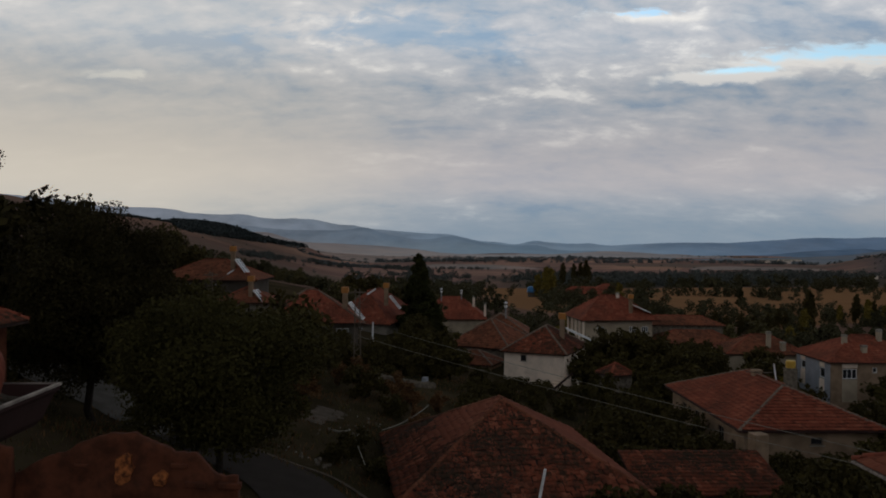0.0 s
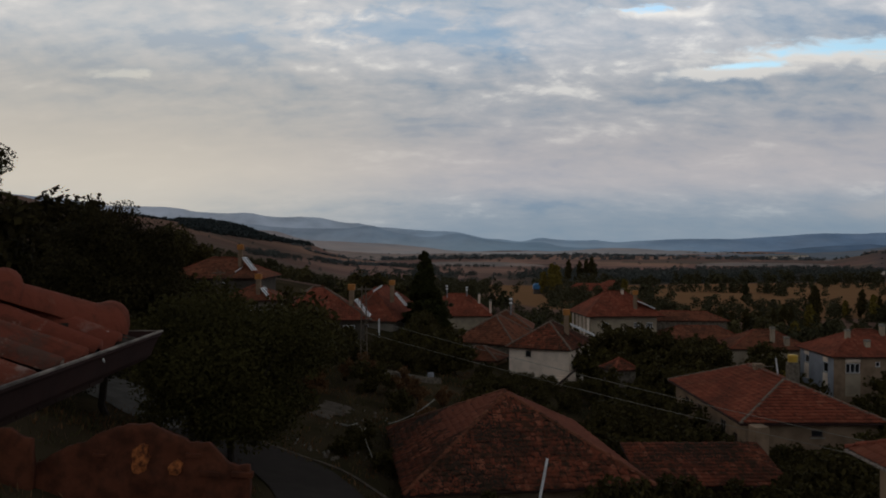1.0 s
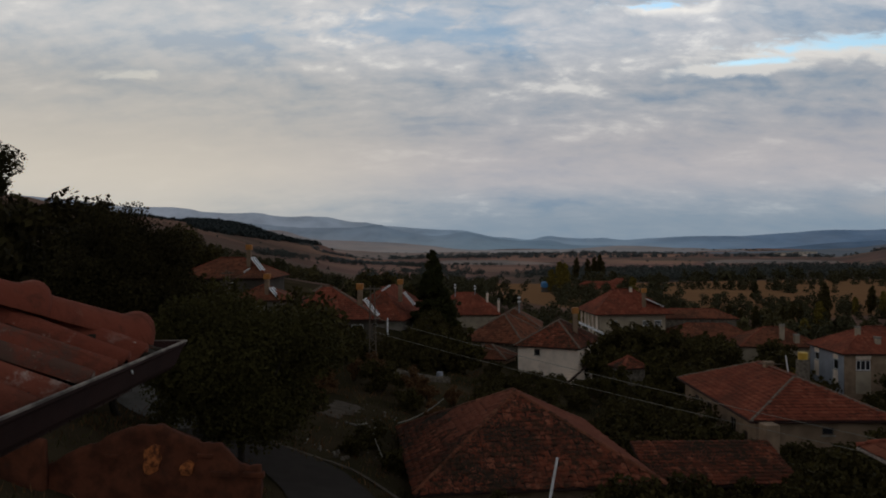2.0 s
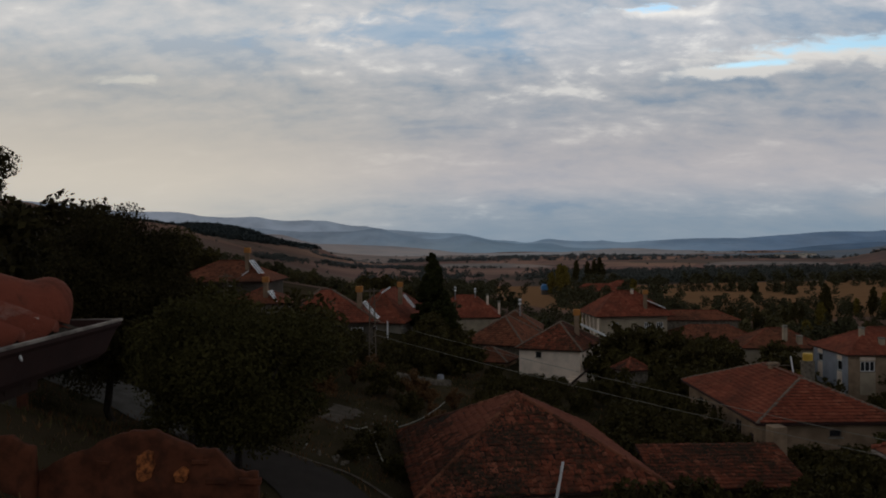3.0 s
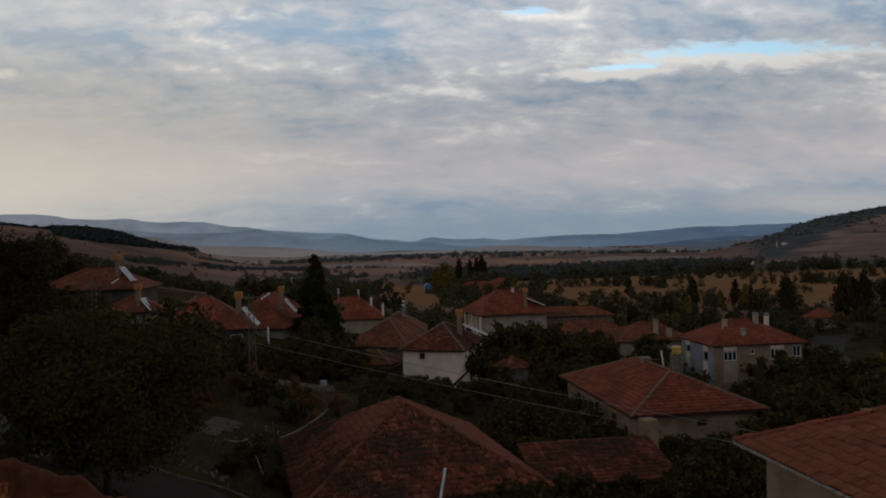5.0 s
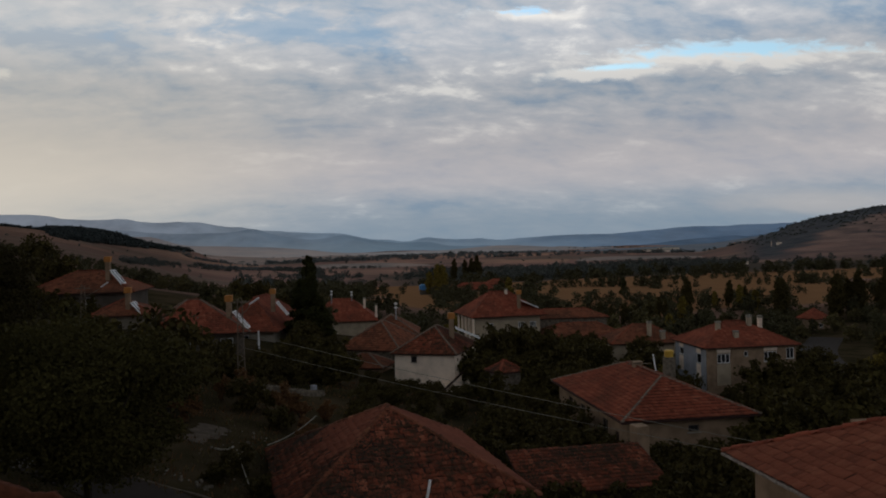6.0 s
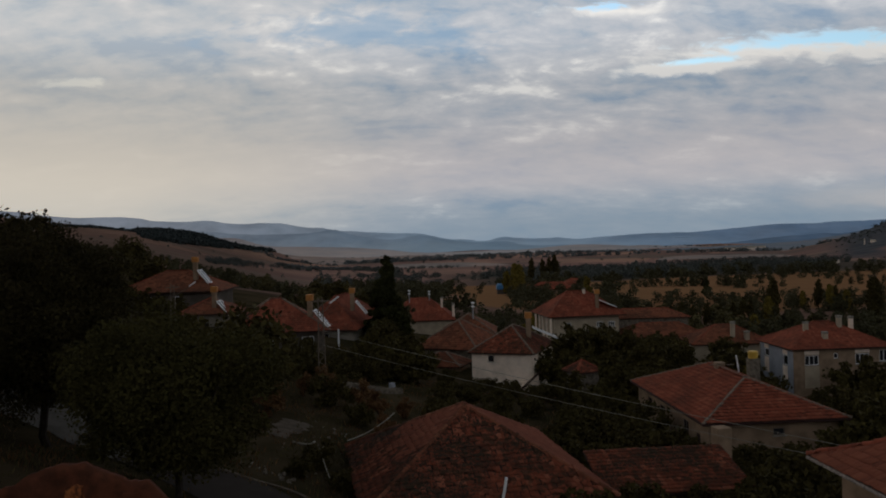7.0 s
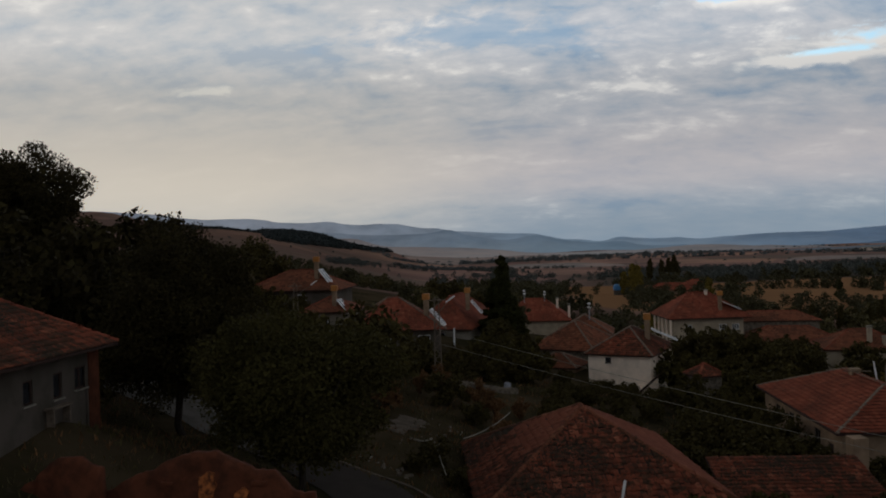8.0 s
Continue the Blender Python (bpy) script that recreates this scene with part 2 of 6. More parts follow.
    field = k.mix(k.math("MULTIPLY", heath, k.step(k.noise(flat, 0.05, 5, 0.7), 0.56, 0.64, 0.0, 0.7)), field, (0.050, 0.048, 0.042, 1))
    # dark scrub wood on the hill; its bluish cast is haze in the colour
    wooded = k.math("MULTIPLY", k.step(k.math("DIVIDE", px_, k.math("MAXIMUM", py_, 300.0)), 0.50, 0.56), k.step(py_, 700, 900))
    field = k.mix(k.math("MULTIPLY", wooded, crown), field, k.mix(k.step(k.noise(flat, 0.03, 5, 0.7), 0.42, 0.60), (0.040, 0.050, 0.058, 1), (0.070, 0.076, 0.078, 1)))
    slope = k.math("MULTIPLY", k.step(k.math("DIVIDE", px_, k.math("MAXIMUM", py_, 300.0)), -0.24, -0.08, 0.85, 0.0), k.step(k.noise(flat, 0.008, 5, 0.65), 0.34, 0.60, 0.45, 1.0))
    field = k.mix(slope, field, k.mix(k.noise(flat, 0.03, 5, 0.7), (0.070, 0.046, 0.036, 1), (0.138, 0.083, 0.060, 1)))
    floor = k.math("MULTIPLY", k.math("MULTIPLY", k.step(k.math("ADD", py_, wob), 425, 450), k.step(k.math("ADD", py_, wob), 690, 780, 1.0, 0.0)), k.step(k.math("DIVIDE", px_, k.math("MAXIMUM", py_, 300.0)), 0.0, 0.12, 0.0, 0.85))
    field = k.mix(floor, field, (0.048, 0.046, 0.036, 1))
    field = k.mix(1.0, field, (1.08, 1.08, 1.10, 1), "MULTIPLY")
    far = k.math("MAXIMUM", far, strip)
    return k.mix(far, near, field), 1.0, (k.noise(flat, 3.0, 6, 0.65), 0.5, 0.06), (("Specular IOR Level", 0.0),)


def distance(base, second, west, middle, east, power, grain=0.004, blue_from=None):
    """Far land with valley haze painted as emission, paler towards the low sun."""
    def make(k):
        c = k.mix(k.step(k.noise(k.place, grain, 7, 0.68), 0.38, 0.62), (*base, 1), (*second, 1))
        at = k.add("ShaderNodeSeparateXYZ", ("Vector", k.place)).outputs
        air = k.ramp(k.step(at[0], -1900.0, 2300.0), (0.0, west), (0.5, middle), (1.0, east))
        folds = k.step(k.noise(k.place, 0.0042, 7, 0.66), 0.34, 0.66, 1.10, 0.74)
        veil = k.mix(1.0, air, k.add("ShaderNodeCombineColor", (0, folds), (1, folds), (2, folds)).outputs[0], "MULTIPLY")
        # low mist is a brighter emission tint near the foot of the land
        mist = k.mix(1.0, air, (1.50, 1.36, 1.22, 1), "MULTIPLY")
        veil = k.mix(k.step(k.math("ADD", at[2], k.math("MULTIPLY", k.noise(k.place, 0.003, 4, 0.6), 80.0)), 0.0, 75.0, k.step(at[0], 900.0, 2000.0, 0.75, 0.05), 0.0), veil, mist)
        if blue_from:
            # bluish haze put into base colour and emission of the farther land
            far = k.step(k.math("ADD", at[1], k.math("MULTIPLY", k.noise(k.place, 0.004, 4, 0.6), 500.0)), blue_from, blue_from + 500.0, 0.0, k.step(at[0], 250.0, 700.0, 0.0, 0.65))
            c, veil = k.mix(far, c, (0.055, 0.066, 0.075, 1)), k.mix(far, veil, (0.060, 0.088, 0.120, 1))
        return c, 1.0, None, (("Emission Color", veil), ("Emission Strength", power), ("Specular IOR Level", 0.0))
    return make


MAT = {
    "tile_near": material("clay_tile_near", lichen_clay),
    "tile_crusted": material("clay_tile_crusted", crusted_clay),
    "tile_old": material("clay_tile_old", clay((0.080, 0.029, 0.017), (0.190, 0.052, 0.027), (0.285, 0.095, 0.052), 0.95, "island")),
    "tile_old_piece": material("clay_tile_old_piece", clay((0.080, 0.029, 0.017), (0.190, 0.052, 0.027), (0.285, 0.095, 0.052), 0.95, "object")),
    "tile_anew": material("clay_tile_anew", clay((0.150, 0.048, 0.028), (0.205, 0.064, 0.036), (0.250, 0.088, 0.050), 0.12, "island")),
    "tile_red": material("clay_tile_red", clay((0.150, 0.042, 0.024), (0.245, 0.064, 0.035), (0.325, 0.106, 0.060), 0.40, "island")),
    "tile_brown": material("clay_tile_brown", clay((0.109, 0.043, 0.024), (0.211, 0.072, 0.038), (0.281, 0.110, 0.058), 0.55, "island")),
    "mortar": material("mortar", plain((0.219, 0.166, 0.124), (0.109, 0.075, 0.056), 6.0)),
    "moss": material("moss", plain((0.040, 0.030, 0.020), (0.022, 0.017, 0.012), 14.0, 1.0, 0.9, 40.0)),
    "plaster_white": material("plaster_white", plain((0.757, 0.604, 0.473), (0.608, 0.482, 0.373), 0.8, stain=(0.460, 0.346, 0.260))),
    "plaster_beige": material("plaster_beige", plain((0.371, 0.294, 0.206), (0.288, 0.225, 0.159), 0.8, stain=(0.196, 0.152, 0.112))),
    "plaster_grey": material("plaster_grey", plain((0.242, 0.206, 0.161), (0.175, 0.148, 0.113), 0.9, stain=(0.124, 0.100, 0.073))),
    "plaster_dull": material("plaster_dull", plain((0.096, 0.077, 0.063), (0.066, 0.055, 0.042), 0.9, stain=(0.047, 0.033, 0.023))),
    "plaster_blue": material("plaster_blue", plain((0.27, 0.275, 0.30), (0.22, 0.222, 0.24), 0.9, stain=(0.15, 0.145, 0.145))),
    "plaster_tan": material("plaster_tan", plain((0.269, 0.180, 0.116), (0.185, 0.123, 0.077), 0.9, stain=(0.111, 0.075, 0.048))),
    "adobe": material("adobe", plain((0.118, 0.038, 0.019), (0.062, 0.022, 0.012), 2.2, 0.95, 0.8, 9.0, stain=(0.045, 0.026, 0.018))),
    "orange_patch": material("orange_patch", plain((0.44, 0.140, 0.042), (0.085, 0.029, 0.015), 5.5, 0.95, 0.8, 14.0, stain=(0.060, 0.024, 0.014))),
    "concrete": material("concrete", plain((0.278, 0.250, 0.202), (0.196, 0.174, 0.142), 2.0, stain=(0.113, 0.098, 0.077))),
    "stone": material("stone", plain((0.175, 0.142, 0.107), (0.077, 0.061, 0.045), 3.0)),
    "path": material("path", plain((0.120, 0.092, 0.068), (0.064, 0.048, 0.034), 1.6, 0.95, 0.6, 12.0, stain=(0.052, 0.037, 0.022))),
    "asphalt": material("asphalt", plain((0.026, 0.019, 0.015), (0.035, 0.026, 0.020), 0.9, 0.95, 0.5, 60.0, stain=(0.046, 0.036, 0.027))),
    "pale_road": material("pale_road", plain((0.105, 0.092, 0.078), (0.070, 0.060, 0.050), 1.4, 0.95, 0.6, 30.0, stain=(0.14, 0.125, 0.105))),
    "wood_dark": material("wood_dark", plain((0.050, 0.028, 0.021), (0.028, 0.016, 0.013), 5.0, 0.8, 0.4, 40.0)),
    "wood_grey": material("wood_grey", plain((0.165, 0.127, 0.095), (0.103, 0.078, 0.058), 5.0, 0.85)),
    "gutter": material("gutter", plain((0.044, 0.021, 0.018), (0.029, 0.015, 0.013), 3.0, 0.85, 0.15, 20.0, stain=(0.062, 0.040, 0.034))),
    "gutter_lip": material("gutter_lip", plain((0.30, 0.25, 0.21), (0.10, 0.08, 0.07), 9.0, 0.8)),
    "steel": material("steel", plain((0.30, 0.30, 0.30), (0.20, 0.185, 0.175), 4.0, 0.55, 0.2, 30, (("Metallic", 0.6),))),
    "white_paint": material("white_paint", plain((0.72, 0.70, 0.68), (0.60, 0.57, 0.54), 2.0, 0.6)),
    "orange_paint": material("orange_paint", plain((0.42, 0.175, 0.045), (0.33, 0.13, 0.035), 2.0, 0.6)),
    "yellow_paint": material("yellow_paint", plain((0.56, 0.34, 0.03), (0.45, 0.26, 0.03), 2.0, 0.55)),
    "panel_glass": material("panel_glass", plain((0.10, 0.11, 0.14), (0.08, 0.09, 0.115), 1.0, 0.15, 0.0)),
    "blue_sheet": material("blue_sheet", plain((0.03, 0.17, 0.36), (0.03, 0.13, 0.28), 1.0, 0.5)),
    "pane": material("window_pane", plain((0.018, 0.018, 0.02), (0.028, 0.027, 0.03), 1.0, 0.08, 0.0)),
    "bark": material("bark", plain((0.041, 0.032, 0.024), (0.026, 0.019, 0.015), 6.0, 0.95, 0.9, 18.0)),
    "leaf_dark": material("leaf_dark", leaf((0.032, 0.025, 0.007), (0.051, 0.039, 0.012), (0.076, 0.058, 0.017))),
    "leaf_far": material("leaf_far", leaf((0.044, 0.040, 0.020), (0.058, 0.051, 0.024), (0.072, 0.062, 0.028))),
    "leaf_olive": material("leaf_olive", leaf((0.060, 0.050, 0.022), (0.082, 0.066, 0.027), (0.105, 0.083, 0.032))),
    "leaf_fruit": material("leaf_fruit", leaf((0.040, 0.034, 0.009), (0.047, 0.039, 0.011), (0.056, 0.045, 0.013))),
    "leaf_walnut": material("leaf_walnut", leaf((0.022, 0.016, 0.006), (0.031, 0.024, 0.007), (0.042, 0.032, 0.010))),
    "leaf_green": material("leaf_green", leaf((0.032, 0.025, 0.007), (0.051, 0.040, 0.011), (0.075, 0.058, 0.016))),
    "leaf_yellow": material("leaf_yellow", leaf((0.097, 0.074, 0.016), (0.162, 0.118, 0.022), (0.233, 0.162, 0.030))),
    "leaf_russet": material("leaf_russet", leaf((0.087, 0.045, 0.019), (0.141, 0.070, 0.031), (0.203, 0.105, 0.045))),
    "needles": material("needles", leaf((0.021, 0.021, 0.006), (0.033, 0.034, 0.009), (0.054, 0.050, 0.014))),
    # distant foliage: haze is mixed into these leaf colours as a pale bluish cast
    "far_wood_hazed": material("far_wood_hazed", leaf((0.062, 0.066, 0.060), (0.072, 0.076, 0.066), (0.084, 0.085, 0.070))),
    "wood_valley_hazed": material("wood_valley_hazed", leaf((0.095, 0.105, 0.105), (0.105, 0.115, 0.112), (0.115, 0.122, 0.116))),
    "earth": material("earth", earth),
    # bluish haze is in these base colours; west, middle and east tints glow
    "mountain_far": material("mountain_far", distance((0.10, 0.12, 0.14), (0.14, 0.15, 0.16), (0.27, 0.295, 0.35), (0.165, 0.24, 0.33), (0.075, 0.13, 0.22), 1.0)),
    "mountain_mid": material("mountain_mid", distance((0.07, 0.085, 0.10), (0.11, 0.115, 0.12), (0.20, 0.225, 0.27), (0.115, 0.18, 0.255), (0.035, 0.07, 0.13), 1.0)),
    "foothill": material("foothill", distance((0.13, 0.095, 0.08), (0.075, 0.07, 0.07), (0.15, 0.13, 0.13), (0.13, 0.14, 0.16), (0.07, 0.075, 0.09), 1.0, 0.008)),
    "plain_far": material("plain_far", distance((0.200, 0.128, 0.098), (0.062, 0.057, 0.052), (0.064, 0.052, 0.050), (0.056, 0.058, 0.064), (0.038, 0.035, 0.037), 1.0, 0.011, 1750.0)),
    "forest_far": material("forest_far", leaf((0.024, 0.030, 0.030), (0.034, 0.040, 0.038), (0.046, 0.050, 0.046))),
}


# ---- mesh tools ----
def mesh_of(name, verts, faces, mat, smooth=False):
    """A mesh from an array of vertices and an array of faces that all have the same number of corners."""
    verts, faces = np.asarray(verts, np.float32), np.asarray(faces, np.int32)
    me = bpy.data.meshes.new(name)
    me.vertices.add(len(verts))
    me.vertices.foreach_set("co", verts.ravel())
    me.loops.add(faces.size)
    me.loops.foreach_set("vertex_index", faces.ravel())
    me.polygons.add(len(faces))
    me.polygons.foreach_set("loop_start", np.arange(len(faces), dtype=np.int32) * faces.shape[1])
    me.update(calc_edges=True)
    me.validate()
    if smooth:
        me.polygons.foreach_set("use_smooth", np.ones(len(faces), bool))
    me.materials.append(MAT[mat])
    return me


def part(name, bm, mat, parent, label="", smooth=False):
    me = bpy.data.meshes.new(name)
    bm.to_mesh(me)
    bm.free()
    me.materials.append(MAT[mat])
    if smooth:
        for p in me.polygons:
            p.use_smooth = True
    ob = new(name, me)
    if parent is not None:
        ob.parent = parent
    return tagged(ob, label)


def piece(name, me, parent, m=None, label=""):
    ob = new(name, me)
    ob.parent = parent
    if m is not None:
        ob.matrix_basis = m
    return tagged(ob, label)


def box(bm, lo, hi, m=None, bevel=0.0):
    made = bmesh.ops.create_cube(bm, size=1.0)["verts"]
    for v in made:
        v.co = Vector([lo[i] + (v.co[i] + 0.5) * (hi[i] - lo[i]) for i in range(3)])
    if bevel:
        edges = list({e for v in made for e in v.link_edges})
        made = list({v for f in bmesh.ops.bevel(bm, geom=edges, offset=bevel, segments=1, affect="EDGES")["faces"] for v in f.verts} | {v for v in made if v.is_valid})
    if m is not None:
        bmesh.ops.transform(bm, matrix=m, verts=made)
    return made


def tube(bm, p, q, r0, r1=None, sides=8):
    p, q = Vector(p), Vector(q)
    d = q - p
    m = Matrix.Translation((p + q) / 2) @ d.to_track_quat("Z", "Y").to_matrix().to_4x4()
    bmesh.ops.create_cone(bm, cap_ends=True, segments=sides, radius1=r0, radius2=r0 if r1 is None else r1, depth=d.length, matrix=m)


def sweep(bm, pts, radii, sides=6):
    """A round rod through points, in one piece."""
    pts = [Vector(p) for p in pts]
    rings = []
    for i, p in enumerate(pts):
        d = (pts[min(i + 1, len(pts) - 1)] - pts[max(i - 1, 0)]).normalized()
        s = d.orthogonal().normalized() if not rings else (side - d * side.dot(d)).normalized()
        side = s
        t = d.cross(s)
        rings.append([bm.verts.new(p + (s * math.cos(6.28318 * k / sides) + t * math.sin(6.28318 * k / sides)) * radii[i]) for k in range(sides)])
    for a, b in zip(rings, rings[1:]):
        for k in range(sides):
            bm.faces.new((a[k], a[(k + 1) % sides], b[(k + 1) % sides], b[k]))
    bm.faces.new(rings[0][::-1])
    bm.faces.new(rings[-1])


def thing(name, m, label, category, group=""):
    ob = new(name)
    ob.matrix_basis = m
    ob.empty_display_size = 0.3
    return tagged(ob, label, category, group)


def smoothstep(lo, hi, x):
    t = np.clip((x - lo) / (hi - lo), 0, 1)
    return t * t * (3 - 2 * t)


# ---- ground ----
KNOTS = np.array([
    (-5, -2, 5.2), (0, -30, 7.5), (-32, 5, 9.5), (30, 2, 4.0), (14, 24, 1.2), (3, 28, 0.3), (-9, 24, 2.6), (-15.2, 23.5, 4.7), (-17.6, 28, 6.1),
    (-18, 38, 3.3), (-9.5, 33, 1.5), (-6, 37, 0.6), (2.7, 40, -2.2), (11, 40, -2.6), (-4, 47, 0.2), (-7, 60, 1.1), (21, 56, -3.4), (9, 82, -2.8),
    (-8, 79, 0.6), (-24, 92, 3.6), (-38, 56, 8.0), (47, 94, -7.4), (24, 116, -3.4), (3, 143, -4.5), (-9, 115, 0.2), (60, 45, -5.0), (100, 190, -12), (-8, 214, -3.0),
    (-70, 180, 9.0)])
_xy, _z = KNOTS[:, :2], KNOTS[:, 2]
_d = np.hypot(*(_xy[:, None] - _xy[None]).transpose(2, 0, 1))
_w = np.linalg.solve(_d + np.eye(len(_d)) * 0.8, _z - _z.mean())


def valley(x, y):
    """The wide valley beyond the village, with hills on both sides."""
    ya = np.abs(y)
    floor = np.interp(ya, (0, 120, 300, 500, 1000, 2000, 4800), (0, -4, -9, -13, -22, -32, -50))
    a = x / np.maximum(ya, 150)
    left = 87 * smoothstep(0.08, 0.42, -a) * np.minimum(ya, 1700) / 1500
    right = np.interp(a, (0.47, 0.53, 0.57, 0.60, 0.63, 0.66, 0.68, 0.715, 0.75, 0.85, 1.1), (0, 18, 36, 53, 66, 73, 79, 87, 90, 105, 125)) * smoothstep(650, 1560, ya)
    roll = 2.5 * np.sin(x / 83 + 1.3) * np.sin(y / 121) + 6 * np.sin(x / 310 + 0.4) * np.sin(y / 270 + 1.0) * smoothstep(300, 1500, ya)
    base = floor + left + right + roll * smoothstep(120, 500, ya)
    crest = np.interp(x, (-780, -725, -549, -505, -478, -433, -393, -370, -343, -315, -279, -240, -180), (94, 78, 54, 45, 42, 43, 37, 32, 22, 13, 6, 1, -40))
    return base + np.maximum(crest - base, 0) * np.exp(-((y - 1440) / 150) ** 2)


def ground_z(x, y):
    x, y = np.asarray(x, float), np.asarray(y, float)
    r = np.sqrt((x[..., None] - _xy[:, 0]) ** 2 + (y[..., None] - _xy[:, 1]) ** 2)
    close = r @ _w + _z.mean()
    k = smoothstep(110, 260, np.hypot(x - 10, y - 60))
    return close * (1 - k) + valley(x, y) * k


def gz(x, y):
    return float(ground_z(np.array([x]), np.array([y]))[0])


def grid_mesh(name, xs, ys, height, mat):
    gx, gy = np.meshgrid(xs, ys)
    v = np.stack([gx, gy, height(gx, gy)], -1).reshape(-1, 3)
    i = np.arange(len(xs) * len(ys)).reshape(len(ys), len(xs))
    f = np.stack([i[:-1, :-1], i[:-1, 1:], i[1:, 1:], i[1:, :-1]], -1).reshape(-1, 4)
    return mesh_of(name, v, f, mat, True)


spread = np.sinh(np.linspace(-6.2, 6.2, 281)) / np.sinh(6.2)
gx_, gy_ = spread * 4700 + 0, spread * 4900 + 30
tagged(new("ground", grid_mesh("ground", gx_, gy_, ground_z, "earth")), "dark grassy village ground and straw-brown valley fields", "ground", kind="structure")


def range_mesh(name, y0, depth, control, base, seed, mat, label, rough=1.0):
    """A far range: ridge heights blended between a few summits, with folded flanks."""
    xs = np.linspace(control[0][0], control[-1][0], 420)
    rows = np.linspace(0, 1, 26)
    ridge = np.interp(xs, [c[0] for c in control], [c[1] for c in control])
    ridge = np.convolve(np.pad(ridge, 2, mode="edge"), np.ones(5) / 5, "valid")
    v = []
    for s in rows:
        for x, h in zip(xs, ridge):
            fold = noise.fractal(Vector((x * 0.0032, s * 2.2, seed)), 1.0, 2.0, 6)
            rise = s ** 1.25
            h = h + 7.0 * rough * noise.fractal(Vector((x * 0.0045, seed * 3.1, 0.0)), 1.0, 2.0, 5)
            z = base + (h - base) * rise + fold * 34 * rough * (0.25 + 0.65 * (1 - s)) * s ** 0.5
            v.append((x + fold * 25, y0 - depth * (1 - s) + fold * 60, z))
    i = np.arange(len(xs) * len(rows)).reshape(len(rows), len(xs))
    f = np.stack([i[:-1, :-1], i[:-1, 1:], i[1:, 1:], i[1:, :-1]], -1).reshape(-1, 4)
    return tagged(new(name, mesh_of(name, v, f, mat, True)), label, "mountains", kind="structure")


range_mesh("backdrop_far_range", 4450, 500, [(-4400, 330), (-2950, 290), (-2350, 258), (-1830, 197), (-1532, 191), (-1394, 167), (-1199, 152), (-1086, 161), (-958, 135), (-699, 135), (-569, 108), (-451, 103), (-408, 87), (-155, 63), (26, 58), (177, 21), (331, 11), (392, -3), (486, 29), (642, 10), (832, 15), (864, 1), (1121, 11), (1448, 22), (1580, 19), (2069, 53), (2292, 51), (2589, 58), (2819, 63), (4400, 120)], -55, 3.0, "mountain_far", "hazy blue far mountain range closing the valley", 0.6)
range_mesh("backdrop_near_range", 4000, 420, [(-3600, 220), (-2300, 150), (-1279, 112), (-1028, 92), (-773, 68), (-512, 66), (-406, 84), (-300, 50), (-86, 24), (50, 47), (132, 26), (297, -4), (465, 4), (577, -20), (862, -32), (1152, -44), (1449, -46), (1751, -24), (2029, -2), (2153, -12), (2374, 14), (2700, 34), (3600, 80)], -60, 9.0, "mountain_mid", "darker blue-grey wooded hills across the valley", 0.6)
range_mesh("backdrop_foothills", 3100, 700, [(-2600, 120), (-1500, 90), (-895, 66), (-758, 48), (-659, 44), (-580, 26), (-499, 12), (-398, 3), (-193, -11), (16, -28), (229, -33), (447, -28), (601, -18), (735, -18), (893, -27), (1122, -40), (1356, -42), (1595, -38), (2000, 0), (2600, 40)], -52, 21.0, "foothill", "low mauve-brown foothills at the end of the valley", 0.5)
# a sheet laid over the ground to carry the glowing haze
range_mesh("backdrop_plain", 2450, 1250, [(x, gz(x, 2450) + 5.0) for x in range(-900, 2101, 150)], -27, 33.0, "plain_far", "mauve-grey sheet of far farmland with painted haze", 0.10)


# ---- trees ----
def leaf_cloud(rng, centres, radii, count, size, sizes=None):
    """Many small bent leaves scattered through clumps."""
    pick = rng.integers(0, len(centres), count) if sizes is None else np.arange(count)
    d = rng.normal(size=(count, 3))
    d /= np.linalg.norm(d, axis=1)[:, None]
    p = centres[pick] + d * radii[pick][:, None] * (rng.random(count) ** 0.45)[:, None] * np.array([1, 1, 0.85])
    a = rng.normal(size=(count, 3))
    a /= np.linalg.norm(a, axis=1)[:, None]
    b = np.cross(a, rng.normal(size=(count, 3)))
    b /= np.linalg.norm(b, axis=1)[:, None]
    s = (size if sizes is None else sizes[:, None]) * (0.55 + 0.9 * rng.random(count))[:, None]
    v = np.stack([p - a * s, p + b * s * 0.55, p + a * s, p - b * s * 0.55], 1).reshape(-1, 3)
    return v, np.arange(count * 4).reshape(-1, 4)


def limb(bm, p, q, r0, r1, rng, bends=3):
    pts = [Vector(p)]
    for i in range(1, bends + 1):
        t = i / bends
        sway = Vector(rng.normal(size=3)) * (Vector(q) - Vector(p)).length * 0.05 * (t < 1)
        pts.append(Vector(p).lerp(Vector(q), t) + sway)
    sweep(bm, pts, [r0 + (r1 - r0) * i / bends for i in range(bends + 1)], 7)


